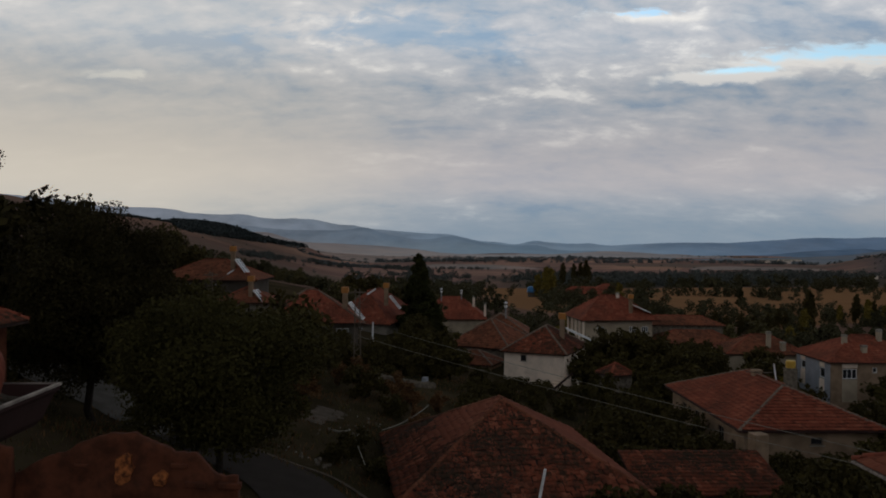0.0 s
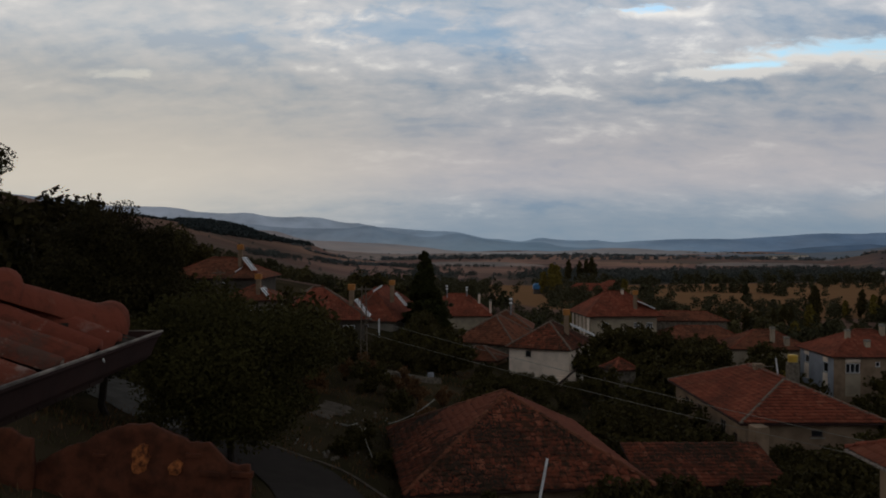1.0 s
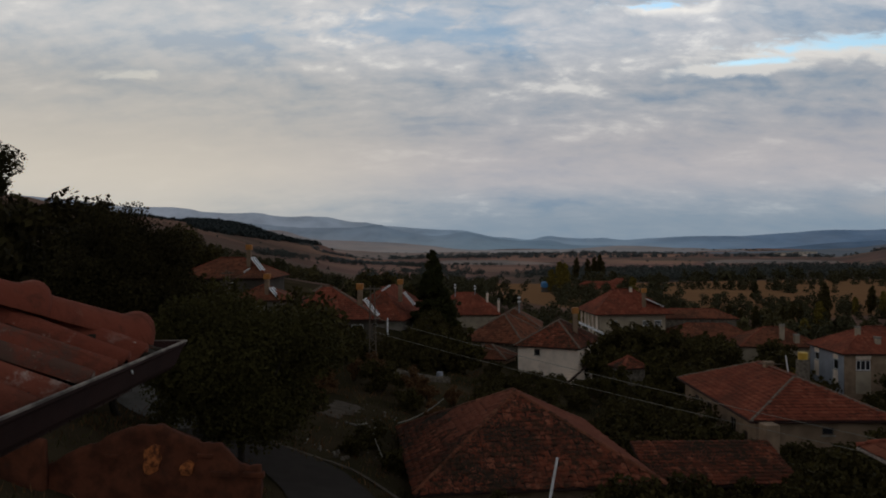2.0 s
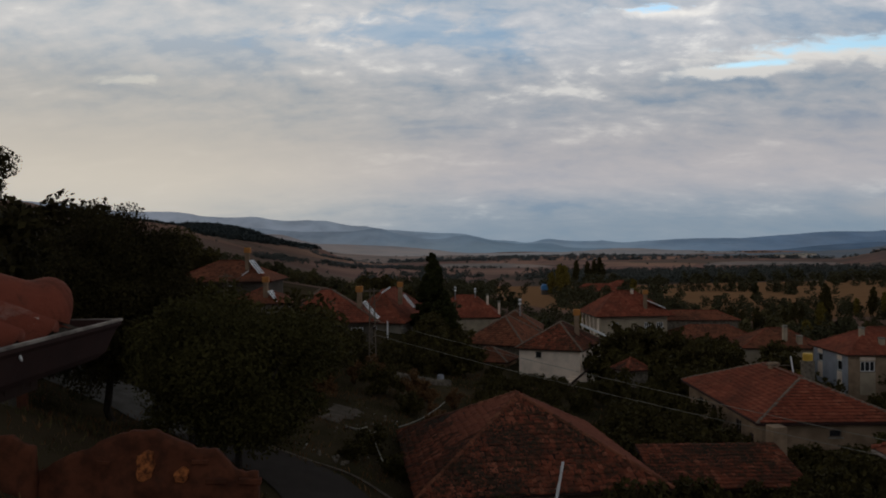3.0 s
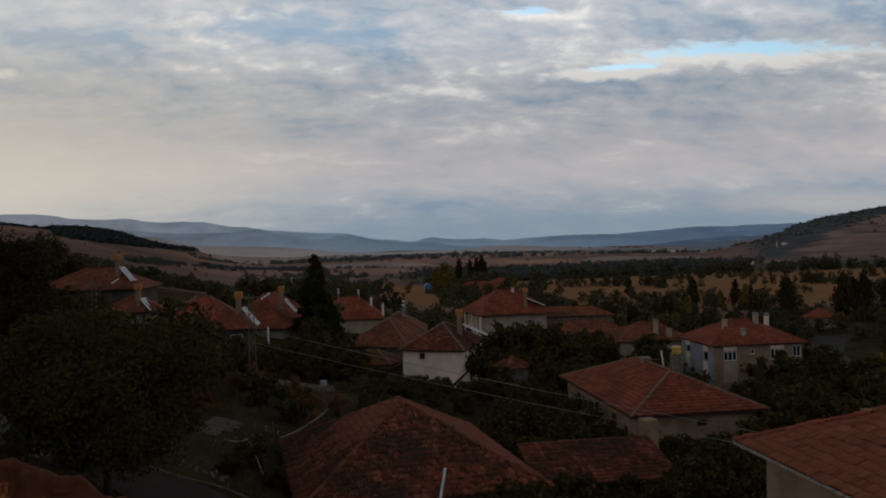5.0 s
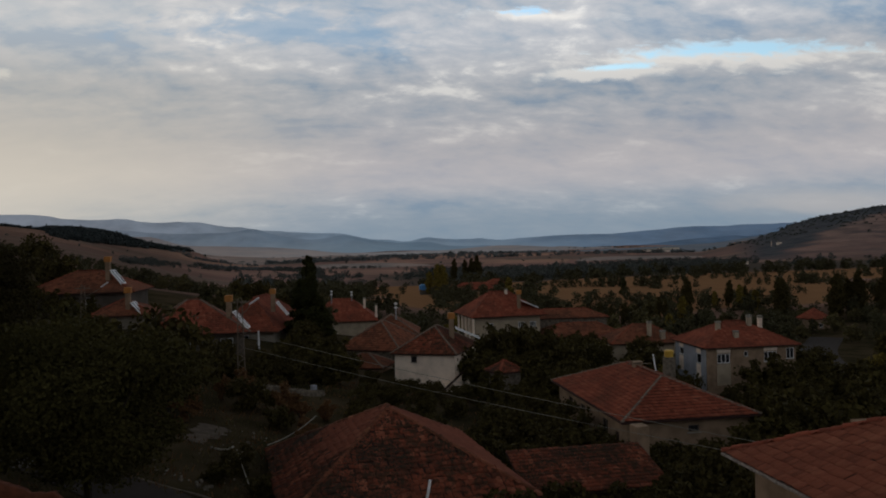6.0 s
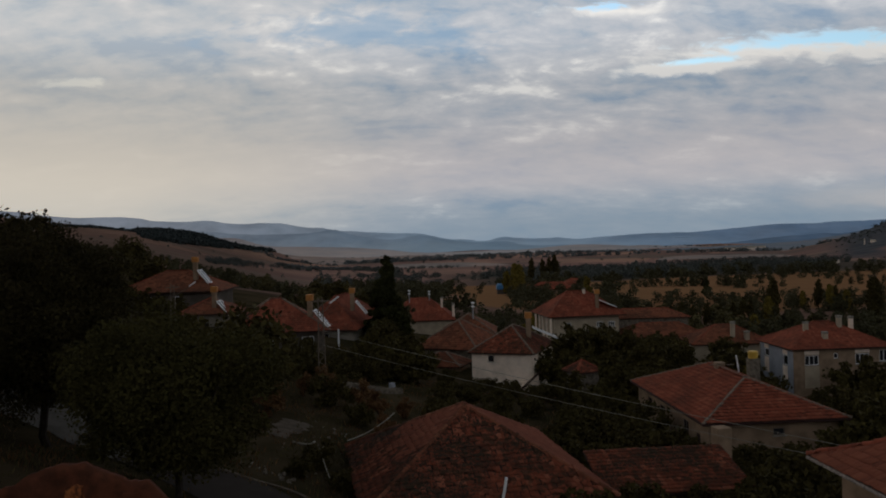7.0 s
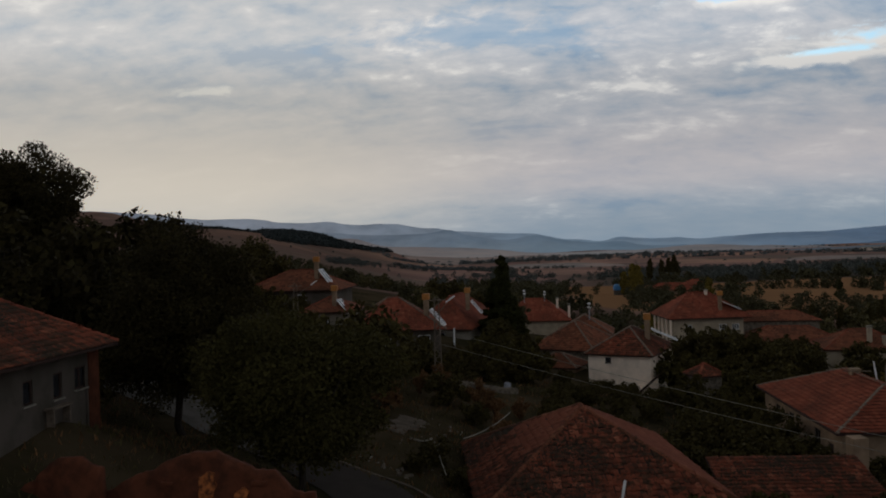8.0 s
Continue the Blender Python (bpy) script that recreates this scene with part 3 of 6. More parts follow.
def broad_tree(seed, height, radius, stem, leaves, size, mat, label, clumps=46, name="tree", flat=1.0, bulk=2.0):
    """A broad-leaved tree with its foot at the origin."""
    rng = np.random.default_rng(seed)
    tree = thing(name, Matrix(), label, "tree")
    mid, half = stem + (height - stem) * 0.48, (height - stem) * 0.55 * flat
    c = []
    while len(c) < clumps:
        d = rng.normal(size=3)
        d /= (np.abs(d) ** bulk).sum() ** (1 / bulk)
        k = 0.30 + 0.70 * rng.random() ** 0.7
        q = np.array([d[0] * radius * k, d[1] * radius * k, mid + d[2] * half * k])
        if q[2] > stem * 0.8:
            c.append(q * (1, 1, 1) + rng.normal(size=3) * radius * 0.06)
    c = np.array(c)
    r = radius * (0.17 + 0.19 * rng.random(clumps))
    bm = bmesh.new()
    girth = max(0.05, height * 0.022)
    top = Vector((rng.normal() * 0.15, rng.normal() * 0.15, stem + (height - stem) * 0.35))
    limb(bm, (0, 0, -0.5), top, girth, girth * 0.55, rng, 4)
    for i in rng.choice(clumps, min(clumps, 11), replace=False):
        limb(bm, top * (0.45 + 0.5 * rng.random()), c[i], girth * 0.42, girth * 0.07, rng)
    part("trunk", bm, "bark", tree)
    v, f = leaf_cloud(rng, c, r, leaves, size)
    piece("crown", mesh_of("crown", v, f, mat), tree)
    return tree


def column_tree(seed, height, radius, leaves, size, mat, label, name="poplar"):
    """A slim upright tree with its foot at the origin."""
    rng = np.random.default_rng(seed)
    tree = thing(name, Matrix(), label, "tree")
    k = 30
    t = (np.arange(k) + rng.random(k)) / k
    w = radius * (0.35 + 0.65 * np.sin(np.pi * np.clip(t * 0.86 + 0.14, 0, 1)) ** 0.7) * (0.75 + 0.5 * rng.random(k))
    an = rng.random(k) * 6.283
    c = np.stack([np.cos(an) * w * 0.5, np.sin(an) * w * 0.5, height * (0.10 + 0.87 * t)], 1)
    bm = bmesh.new()
    limb(bm, (0, 0, -0.5), (0, 0, height * 0.9), max(0.06, height * 0.014), 0.02, rng, 4)
    for i in range(0, k, 5):
        limb(bm, (0, 0, max(0.5, c[i][2] - radius)), c[i], 0.05, 0.015, rng, 2)
    part("trunk", bm, "bark", tree)
    v, f = leaf_cloud(rng, c, w * 0.62 + 0.15, leaves, size)
    piece("crown", mesh_of("crown", v, f, mat), tree)
    return tree


def conifer(seed, height, radius, leaves, size, label):
    rng = np.random.default_rng(seed)
    tree = thing("conifer", Matrix(), label, "tree")
    k = 60
    t = rng.random(k) ** 1.3
    an = rng.random(k) * 6.283
    w = radius * (1 - t * 0.92) * (0.5 + 0.5 * rng.random(k))
    c = np.stack([np.cos(an) * w, np.sin(an) * w, height * (0.08 + 0.9 * t)], 1)
    bm = bmesh.new()
    limb(bm, (0, 0, -0.5), (0, 0, height * 0.97), height * 0.02, 0.02, rng, 4)
    for i in range(0, k, 6):
        limb(bm, (0, 0, c[i][2]), c[i], 0.05, 0.015, rng, 2)
    part("trunk", bm, "bark", tree)
    v, f = leaf_cloud(rng, c, radius * (0.34 - 0.22 * t), leaves, size)
    piece("crown", mesh_of("crown", v, f, "needles"), tree)
    return tree


def stand(tree, x, y, turn=0.0, scale=1.0, lift=0.0):
    tree.matrix_basis = Matrix.LocRotScale((x, y, gz(x, y) + lift), Euler((0, 0, turn)), (scale,) * 3)
    return tree


def plant(tree, x, y, turn, scale, stretch=1.0):
    m = Matrix.LocRotScale((x, y, gz(x, y)), Euler((0, 0, turn)), None)
    ob = copy_thing(tree, m)
    ob.scale = (scale, scale, scale * stretch)
    return ob


# ---- roofs ----
PROFILES = {
    2: ((0.0, 0.06, 0.12, 0.18, 0.25, 0.36, 0.46, 0.5, 0.56, 0.62, 0.68, 0.75, 0.86, 0.96, 1.0), (0.25, 0.8, 1.0, 0.8, 0.25, 0.04, 0.08, 0.25, 0.8, 1.0, 0.8, 0.25, 0.04, 0.08, 0.25)),
    1: ((0.0, 0.25, 0.5, 0.75, 1.0), (0.0, 1.0, 0.15, 1.0, 0.0)),
    0: ((0.0, 0.5, 1.0), (0.0, 1.0, 0.0)),
}


def tile_arrays(level, w, l, hump, lip):
    px, ph = (np.array(a) for a in PROFILES[level])
    k = len(px)
    low = np.stack([px * w, np.zeros(k), ph * hump + lip], 1)
    high = np.stack([px * w, np.full(k, l * 1.12), ph * hump], 1)
    edge = np.stack([px * w, np.zeros(k), ph * hump + lip * 0.72 - 0.018], 1)
    i = np.arange(k - 1)
    f = np.concatenate([np.stack([i, i + 1, i + 1 + k, i + k], 1), np.stack([i + 2 * k, i + 1 + 2 * k, i + 1, i], 1)])
    return np.concatenate([low, high, edge]), f


def face_frame(p, q):
    """Axes of a roof face from its eave ends p, q and a point on its top edge, given by face_axes."""
    u = Vector(q) - Vector(p)
    return u.normalized(), u.length


def tile_spots(p, q, top_p, top_q, w, l, rng, jitter):
    """The matrices of all tiles of a roof face: eave p to q, top edge top_p to top_q."""
    p, q, top_p, top_q = (Vector(a) for a in (p, q, top_p, top_q))
    u, length = face_frame(p, q)
    nrm = u.cross(top_p - p).normalized()
    s = nrm.cross(u)
    h = (top_p - p).dot(s)
    a0, b0 = (top_p - p).dot(u), (top_q - p).dot(u)
    out = []
    row = 0
    while row * l < h - l * 0.3:
        t = (row + 0.5) * l / h
        lo, hi = a0 * t, length + (b0 - length) * t
        j = math.floor(lo / w)
        while j * w < hi:
            if j * w + w * 0.55 > lo and j * w + w * 0.45 < hi:
                o = p + u * (j * w + rng.normal() * jitter) + s * (row * l + rng.normal() * jitter * 1.3) + nrm * (0.015 + abs(rng.normal()) * jitter * 0.5)
                m = Matrix((u, s, nrm)).transposed()
                m = m @ Euler((rng.normal() * jitter * 1.2, rng.normal() * jitter * 1.5, rng.normal() * jitter * 1.5)).to_matrix()
                out.append((o, m))
            j += 1
        row += 1
    return out


def tiles_mesh(name, spots, base, mat):
    bv, bf = base
    k = len(bv)
    rot = np.array([m for _, m in spots])
    org = np.array([o for o, _ in spots])
    v = np.einsum("nij,kj->nki", rot, bv) + org[:, None]
    f = bf[None] + (np.arange(len(spots)) * k)[:, None, None]
    return mesh_of(name, v.reshape(-1, 3), f.reshape(-1, 4), mat)


def cap_arrays(r, length, sides=8, collar=0.0):
    """A half-round ridge tile along +y, a little wider at its lower end."""
    out = []
    rings = ((0.0, 1.0 + 0.2 * collar), (0.02, 1.0 + 0.6 * collar), (0.055, 1.0 + 0.92 * collar), (0.095, 1.0 + collar), (0.135, 1.0 + 0.9 * collar), (0.175, 1.0 + 0.55 * collar), (0.21, 1.0 + 0.2 * collar), (0.25, 1.0), (1.0, 0.90)) if collar else ((0.0, 1.12), (1.0, 0.9))
    for t, k in rings:
        for i in range(sides + 1):
            an = math.pi * i / sides
            out.append((math.cos(an) * r * k, t * length, math.sin(an) * r * k * 1.05))
    m = sides + 1
    f = [(a * m + i, a * m + i + 1, (a + 1) * m + i + 1, (a + 1) * m + i) for a in range(len(rings) - 1) for i in range(sides)]
    # closed lower end
    c = len(out)
    out.append((0, 0.0, 0.0))
    f += [(c, i + 2, i + 1, i) for i in range(0, sides, 2)]
    return np.array(out), np.array(f)


def cap_spots(p, q, length, rng, jitter=0.012):
    """Ridge tiles from the low end p to the high end q."""
    p, q = Vector(p), Vector(q)
    d = (q - p).normalized()
    side = d.cross(Vector((0, 0, 1)))
    side = side.normalized() if side.length > 1e-4 else Vector((1, 0, 0))
    upv = side.cross(d)
    m = Matrix((side, d, upv)).transposed()
    count = max(1, round((q - p).length / length))
    return [(p + d * (i * (q - p).length / count) + upv * (rng.normal() * jitter), m @ Euler((rng.normal() * jitter, 0, rng.normal() * jitter * 2)).to_matrix()) for i in range(count)]


def slab(bm, corners, thick):
    top = [bm.verts.new(c) for c in corners]
    low = [bm.verts.new(Vector(c) - Vector((0, 0, thick))) for c in corners]
    bm.faces.new(top)
    bm.faces.new(low[::-1])
    for i in range(len(top)):
        j = (i + 1) % len(top)
        bm.faces.new((top[j], top[i], low[i], low[j]))


# ---- walls ----
def wall_panel(bm, m, length, z0, z1, holes, th=0.22):
    """One wall along local +x from 0 to length, outer face at y = 0, body behind it; holes are (x0, x1, low, high) and go through."""
    xs = sorted({0.0, length, *[h[0] for h in holes], *[h[1] for h in holes]})
    zs = sorted({z0, z1, *[h[2] for h in holes], *[h[3] for h in holes]})
    grid = {}

    def vert(i, j, k):
        if (i, j, k) not in grid:
            grid[i, j, k] = bm.verts.new(m @ Vector((xs[i], th * k, zs[j])))
        return grid[i, j, k]

    def full(i, j):
        if not (0 <= i < len(xs) - 1 and 0 <= j < len(zs) - 1):
            return False
        cx, cz = (xs[i] + xs[i + 1]) / 2, (zs[j] + zs[j + 1]) / 2
        return not any(h[0] < cx < h[1] and h[2] < cz < h[3] for h in holes)

    for i in range(len(xs) - 1):
        for j in range(len(zs) - 1):
            if not full(i, j):
                continue
            bm.faces.new((vert(i, j, 0), vert(i + 1, j, 0), vert(i + 1, j + 1, 0), vert(i, j + 1, 0)))
            bm.faces.new((vert(i, j + 1, 1), vert(i + 1, j + 1, 1), vert(i + 1, j, 1), vert(i, j, 1)))
            for di, dj, p, q in ((-1, 0, (i, j + 1), (i, j)), (1, 0, (i + 1, j), (i + 1, j + 1)), (0, -1, (i, j), (i + 1, j)), (0, 1, (i + 1, j + 1), (i, j + 1))):
                if not full(i + di, j + dj):
                    bm.faces.new((vert(*q, 0), vert(*p, 0), vert(*p, 1), vert(*q, 1)))


def window_part(parent, m, hole, frame_mat, bars=1, sill=True):
    x0, x1, a, b = hole
    win = thing("window", Matrix(), "", "")
    win.parent = parent
    bm = bmesh.new()
    t = 0.07
    box(bm, (x0, 0.05, a), (x0 + t, 0.13, b), m)
    box(bm, (x1 - t, 0.05, a), (x1, 0.13, b), m)
    box(bm, (x0 + t, 0.05, a), (x1 - t, 0.13, a + t), m)
    box(bm, (x0 + t, 0.05, b - t), (x1 - t, 0.13, b), m)
    for i in range(bars):
        c = x0 + (x1 - x0) * (i + 1) / (bars + 1)
        box(bm, (c - 0.035, 0.055, a + t), (c + 0.035, 0.125, b - t), m)
    part("window_frame", bm, frame_mat, win)
    bm = bmesh.new()
    box(bm, (x0 + t * 0.5, 0.085, a + t * 0.5), (x1 - t * 0.5, 0.097, b - t * 0.5), m)
    part("pane", bm, "pane", win)
    if sill:
        bm = bmesh.new()
        box(bm, (x0 - 0.08, -0.08, a - 0.06), (x1 + 0.08, 0.05, a), m)
        part("window_sill", bm, "concrete", win)
    return win


HOMES = []
SIDES = {"front": 0, "right": 1, "back": 2, "left": 3}


def house(name, label, centre, turn, a, b, eave, ridge, base, tile="tile_red", wall="plaster_beige", over=0.5, ridge_half=None, level=0, windows=(), doors=(),
          frame_mat="white_paint", jitter=0.012, seed=1, tile_w=0.30, tile_l=0.36, caps="tile_red", gutter=None, pieces=0, lip=0.035, panels=(), relaid=False, ridge_at=0.0):
    """A house with a hipped roof. a, b: half the eaves' width and depth; windows and doors: (side, x0, x1, low, high, bars)."""
    rng = np.random.default_rng(seed)
    home = thing(name, pose(*centre, 0, 0, turn), label, "house")
    HOMES.append((centre[0], centre[1], max(a, b)))
    rl = (max(0.0, b - a) if b >= a else 0.0) if ridge_half is None else ridge_half
    along_x = a > b
    if along_x and ridge_half is None:
        rl = a - b
    e1, e2 = ((-rl, ridge_at, ridge), (rl, ridge_at, ridge)) if along_x else ((0, ridge_at - rl, ridge), (0, ridge_at + rl, ridge))
    c = [(-a, -b, eave), (a, -b, eave), (a, b, eave), (-a, b, eave)]
    if along_x:
        faces = [(c[0], c[1], e1, e2), (c[1], c[2], e2, e2), (c[2], c[3], e2, e1), (c[3], c[0], e1, e1)]
        hips = [(c[0], e1), (c[1], e2), (c[2], e2), (c[3], e1)]
    else:
        faces = [(c[0], c[1], e1, e1), (c[1], c[2], e1, e2), (c[2], c[3], e2, e2), (c[3], c[0], e2, e1)]
        hips = [(c[0], e1), (c[1], e1), (c[2], e2), (c[3], e2)]
    roof = thing("roof", Matrix(), "", "")
    roof.parent = home
    bm = bmesh.new()
    for p, q, tp, tq in faces:
        slab(bm, [p, q, tq, tp] if tp != tq else [p, q, tp], 0.10)
    part("roof_deck", bm, "wood_dark", roof)
    base_tile = tile_arrays(level, tile_w * 1.07, tile_l, 0.035, lip)
    single = mesh_of("tile", *base_tile, "tile_old_piece") if pieces else None
    for i, (p, q, tp, tq) in enumerate(faces):
        spots = tile_spots(p, q, tp, tq, tile_w, tile_l, rng, jitter)
        if pieces and i == 0:
            spots.sort(key=lambda s: (home.matrix_basis @ s[0]).y)
            for o, m in spots[:pieces]:
                piece("tile", single, roof, Matrix.Translation(o) @ m.to_4x4())
            spots = spots[pieces:]
        if relaid and i in (1, 3):
            # slopes that were partly laid anew with clean tiles
            anew = [s for s in spots if i == 1 or (s[0] - Vector(tp)).length < 4.3 + 0.5 * math.sin(s[0].y * 3)]
            spots = [s for s in spots if s not in anew]
            tagged(piece("tiles", tiles_mesh("tiles", anew, base_tile, "tile_anew"), roof, None, "cleaner relaid red tiles"), kind="stuff")
        if spots:
            tagged(piece("tiles", tiles_mesh("tiles", spots, base_tile, tile), roof), kind="stuff")
    cap = cap_arrays(0.105, 0.40, 6)
    spots = [s for p, q in hips for s in cap_spots(p, q, 0.36, rng)] + (cap_spots(e1, e2, 0.36, rng) if rl > 0.2 else [])
    spots = [(o + Vector((0, 0, 0.03)), m) for o, m in spots]
    tagged(piece("ridge_tiles", tiles_mesh("ridge_tiles", spots, cap, caps), roof), kind="stuff")
    if gutter:
        bm = bmesh.new()
        for p, q in zip(c, c[1:] + c[:1]):
            tube(bm, Vector(p) + Vector((0, 0, -0.06)), Vector(q) + Vector((0, 0, -0.06)), 0.06, None, 6)
        part("gutter", bm, gutter, home)
    wa, wb = a - over, b - over
    lengths = (2 * wa, 2 * wb, 2 * wa, 2 * wb)
    frames = [pose(-wa, -wb, 0), pose(wa, -wb, 0, 0, 0, 90), pose(wa, wb, 0, 0, 0, 180), pose(-wa, wb, 0, 0, 0, -90)]
    top = eave - 0.11
    for side, i in SIDES.items():
        holes = [tuple(h[1:5]) for h in (*windows, *doors) if h[0] == side]
        inset = 0.22 if i % 2 else 0.0
        bm = bmesh.new()
        wall_panel(bm, frames[i] @ pose(inset, 0, 0), lengths[i] - 2 * inset, base, top, [(h[0] - inset, h[1] - inset, h[2], h[3]) for h in holes])
        part("wall", bm, wall if isinstance(wall, str) else wall[i], home)
    for w in windows:
        window_part(home, frames[SIDES[w[0]]], w[1:5], frame_mat, w[5] if len(w) > 5 else 1)
    for d in doors:
        bm = bmesh.new()
        box(bm, (d[1] + 0.03, 0.08, d[3]), (d[2] - 0.03, 0.13, d[4] - 0.03), frames[SIDES[d[0]]])
        part("door", bm, "wood_dark", home)
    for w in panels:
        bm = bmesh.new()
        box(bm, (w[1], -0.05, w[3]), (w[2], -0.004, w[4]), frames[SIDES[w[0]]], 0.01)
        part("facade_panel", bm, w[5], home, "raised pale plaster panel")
    bm = bmesh.new()
    box(bm, (-wa + 0.25, -wb + 0.25, base + 0.3), (wa - 0.25, wb - 0.25, base + 0.4))
    part("floor_slab", bm, "concrete", home)
    return home


def chimney(x, y, z0, z1, w, mat="plaster_beige", cap="concrete", turn=0.0, label="plastered masonry chimney on a tiled roof"):
    ch = thing("chimney", pose(x, y, z0, 0, 0, turn), label, "chimney", "chimneys on the roofs")
    h = z1 - z0
    bm = bmesh.new()
    box(bm, (-w / 2, -w / 2, -0.5), (w / 2, w / 2, h * 0.82), None, w * 0.04)
    part("shaft", bm, mat, ch)
    bm = bmesh.new()
    box(bm, (-w * 0.6, -w * 0.6, h * 0.82), (w * 0.6, w * 0.6, h * 0.88), None, w * 0.03)
    for sx in (-1, 1):
        for sy in (-1, 1):
            box(bm, (sx * w * 0.42 - w * 0.1, sy * w * 0.42 - w * 0.1, h * 0.88), (sx * w * 0.42 + w * 0.1, sy * w * 0.42 + w * 0.1, h * 0.96))
    box(bm, (-w * 0.6, -w * 0.6, h * 0.96), (w * 0.6, w * 0.6, h), None, w * 0.03)
    part("cowl", bm, cap, ch)
    return ch


def solar_heater(x, y, z, turn, length=2.0, pitch=50.0, tank=True, lift=1.6):
    """A roof-top water heater: a sloping collector with a pale frame, and a boxed tank on a pier."""
    so = thing("solar_water_heater", pose(x, y, z, 0, 0, turn), "pale-framed solar collector with an orange tank on a pier", "solar heater", "solar heaters on the roofs")
    m = pose(0.15, 0, 0.15, 0, pitch, 0)
    for k in (-1, 1):
        bm = bmesh.new()
        box(bm, (0, k * 0.52 - 0.45, 0), (length, k * 0.52 + 0.45, 0.06), m)
        pan = part("collector", bm, "panel_glass", so)
        bm = bmesh.new()
        for y0 in (k * 0.52 - 0.47, k * 0.52 + 0.37):
            box(bm, (-0.03, y0, -0.02), (length + 0.03, y0 + 0.10, 0.10), m)
        for x0 in (-0.03, length - 0.07):
            box(bm, (x0, k * 0.52 - 0.37, -0.02), (x0 + 0.10, k * 0.52 + 0.37, 0.10), m)
        part("collector_frame", bm, "white_paint", pan)
    if tank:
        bm = bmesh.new()
        box(bm, (-0.55, -0.28, -1.0), (-0.05, 0.28, lift * 0.72), None, 0.02)
        part("pier", bm, "plaster_tan", so)
        bm = bmesh.new()
        box(bm, (-0.66, -0.36, lift * 0.72), (0.06, 0.36, lift * 1.12), None, 0.03)
        part("tank", bm, "orange_paint", so)
    return so


# ---- the road and low walls ----
def ribbon(name, pts, width, lift, mat, label, thick=0.0, edge=0.0):
    """A strip that follows the ground along a bent line; with a thickness it is a raised kerb or wall."""
    pts = [Vector((x, y, 0)) for x, y in pts]
    line = []
    for i in range(len(pts) - 1):
        p0, p1, p2, p3 = pts[max(i - 1, 0)], pts[i], pts[i + 1], pts[min(i + 2, len(pts) - 1)]
        for k in range(8):
            t = k / 8
            line.append(0.5 * (2 * p1 + (p2 - p0) * t + (2 * p0 - 5 * p1 + 4 * p2 - p3) * t * t + (3 * p1 - p0 - 3 * p2 + p3) * t ** 3))
    line.append(pts[-1])
    bm = bmesh.new()
    rows = []
    across = (-0.5, -0.25, 0, 0.25, 0.5)
    for i, p in enumerate(line):
        d = (line[min(i + 1, len(line) - 1)] - line[max(i - 1, 0)]).normalized()
        s = Vector((d.y, -d.x, 0))
        row = []
        for k in across:
            q = p + s * width * k * (1 + edge * noise.noise(Vector((p.x * 2.1, p.y * 2.1, k * 3))))
            zz = gz(q.x, q.y) if not thick else gz(p.x, p.y)
            row.append(bm.verts.new((q.x, q.y, zz + lift)))
        if thick:
            row = [bm.verts.new((row[0].co.x, row[0].co.y, row[0].co.z - thick))] + row + [bm.verts.new((row[-1].co.x, row[-1].co.y, row[-1].co.z - thick))]
        rows.append(row)
    for r0, r1 in zip(rows, rows[1:]):
        for j in range(len(r0) - 1):
            bm.faces.new((r0[j], r0[j + 1], r1[j + 1], r1[j]))
    if thick:
        bm.faces.new(rows[0][::-1])
        bm.faces.new(rows[-1])
    return tagged(part(name, bm, mat, None), label, name.split("_")[0], kind="structure")


ribbon("road", [(-1.0, 12), (-3.2, 24), (-5.1, 32), (-7.0, 35.8), (-9.6, 37.8), (-12.8, 39.9)], 4.1, 0.05, "asphalt", "narrow worn asphalt village street")
# the street goes on in a paler colour from here up
ribbon("road_upper", [(-12.8, 39.9), (-15.4, 41.5), (-18, 43.0), (-30, 47)], 4.2, 0.05, "pale_road", "paler upper end of the village street")
ribbon("kerb", [(-1.0, 31.5), (-3.0, 35.4), (-5.2, 38.0), (-7.4, 38.9), (-9.4, 39.9), (-13, 42.4), (-18, 46)], 0.16, 0.08, "path", "worn grey stone kerb along the street", 0.5)
ribbon("pavement", [(-7.8, 47.2), (-7.5, 48.4), (-7.2, 49.8), (-6.9, 51.2)], 1.5, 0.03, "path", "dusty trodden footpath between gardens", 0.0, 1.1)
garden_wall = ribbon("garden_wall", [(-6.4, 64.6), (-4.4, 65.4), (-2.6, 65.6), (-0.8, 66.8)], 0.34, 0.36, "stone", "low grey rubble-stone garden wall", 1.6)
ribbon("road_east", [(70, 80), (71.5, 96), (73, 109), (78.5, 123), (89, 141), (103, 160)], 6.5, 0.06, "asphalt", "grey asphalt street between gardens")



# ---- the near house with its broad eaves ----
CX, CY, CZ, PITCH = -1.115, 1.515, 11.262, 0.44
near_house = thing("near_house", pose(CX, CY, CZ, 0, 0, 2.0), "weathered red-tiled house with a dark boxed gutter", "house")
EX, EY = 7.5, 7.5        # how far the eaves run along -x and -y from the corner
rng_near = np.random.default_rng(7)
roof_near = thing("roof", Matrix(), "", "")
roof_near.parent = near_house
peak = (-EY / 2, -EY / 2, PITCH * EY / 2 - 0.07)
peak_w = (-EX + 0.01, -EY / 2, PITCH * EY / 2 - 0.07)
bm = bmesh.new()
slab(bm, [(-0.11, -EY, -0.085), (-0.11, -0.11, -0.085), (peak[0], peak[1], peak[2] - 0.08)], 0.02)
slab(bm, [(-0.11, -0.11, -0.085), (-EX, -0.11, -0.085), (peak_w[0], peak_w[1], peak_w[2] - 0.08), (peak[0], peak[1], peak[2] - 0.08)], 0.02)
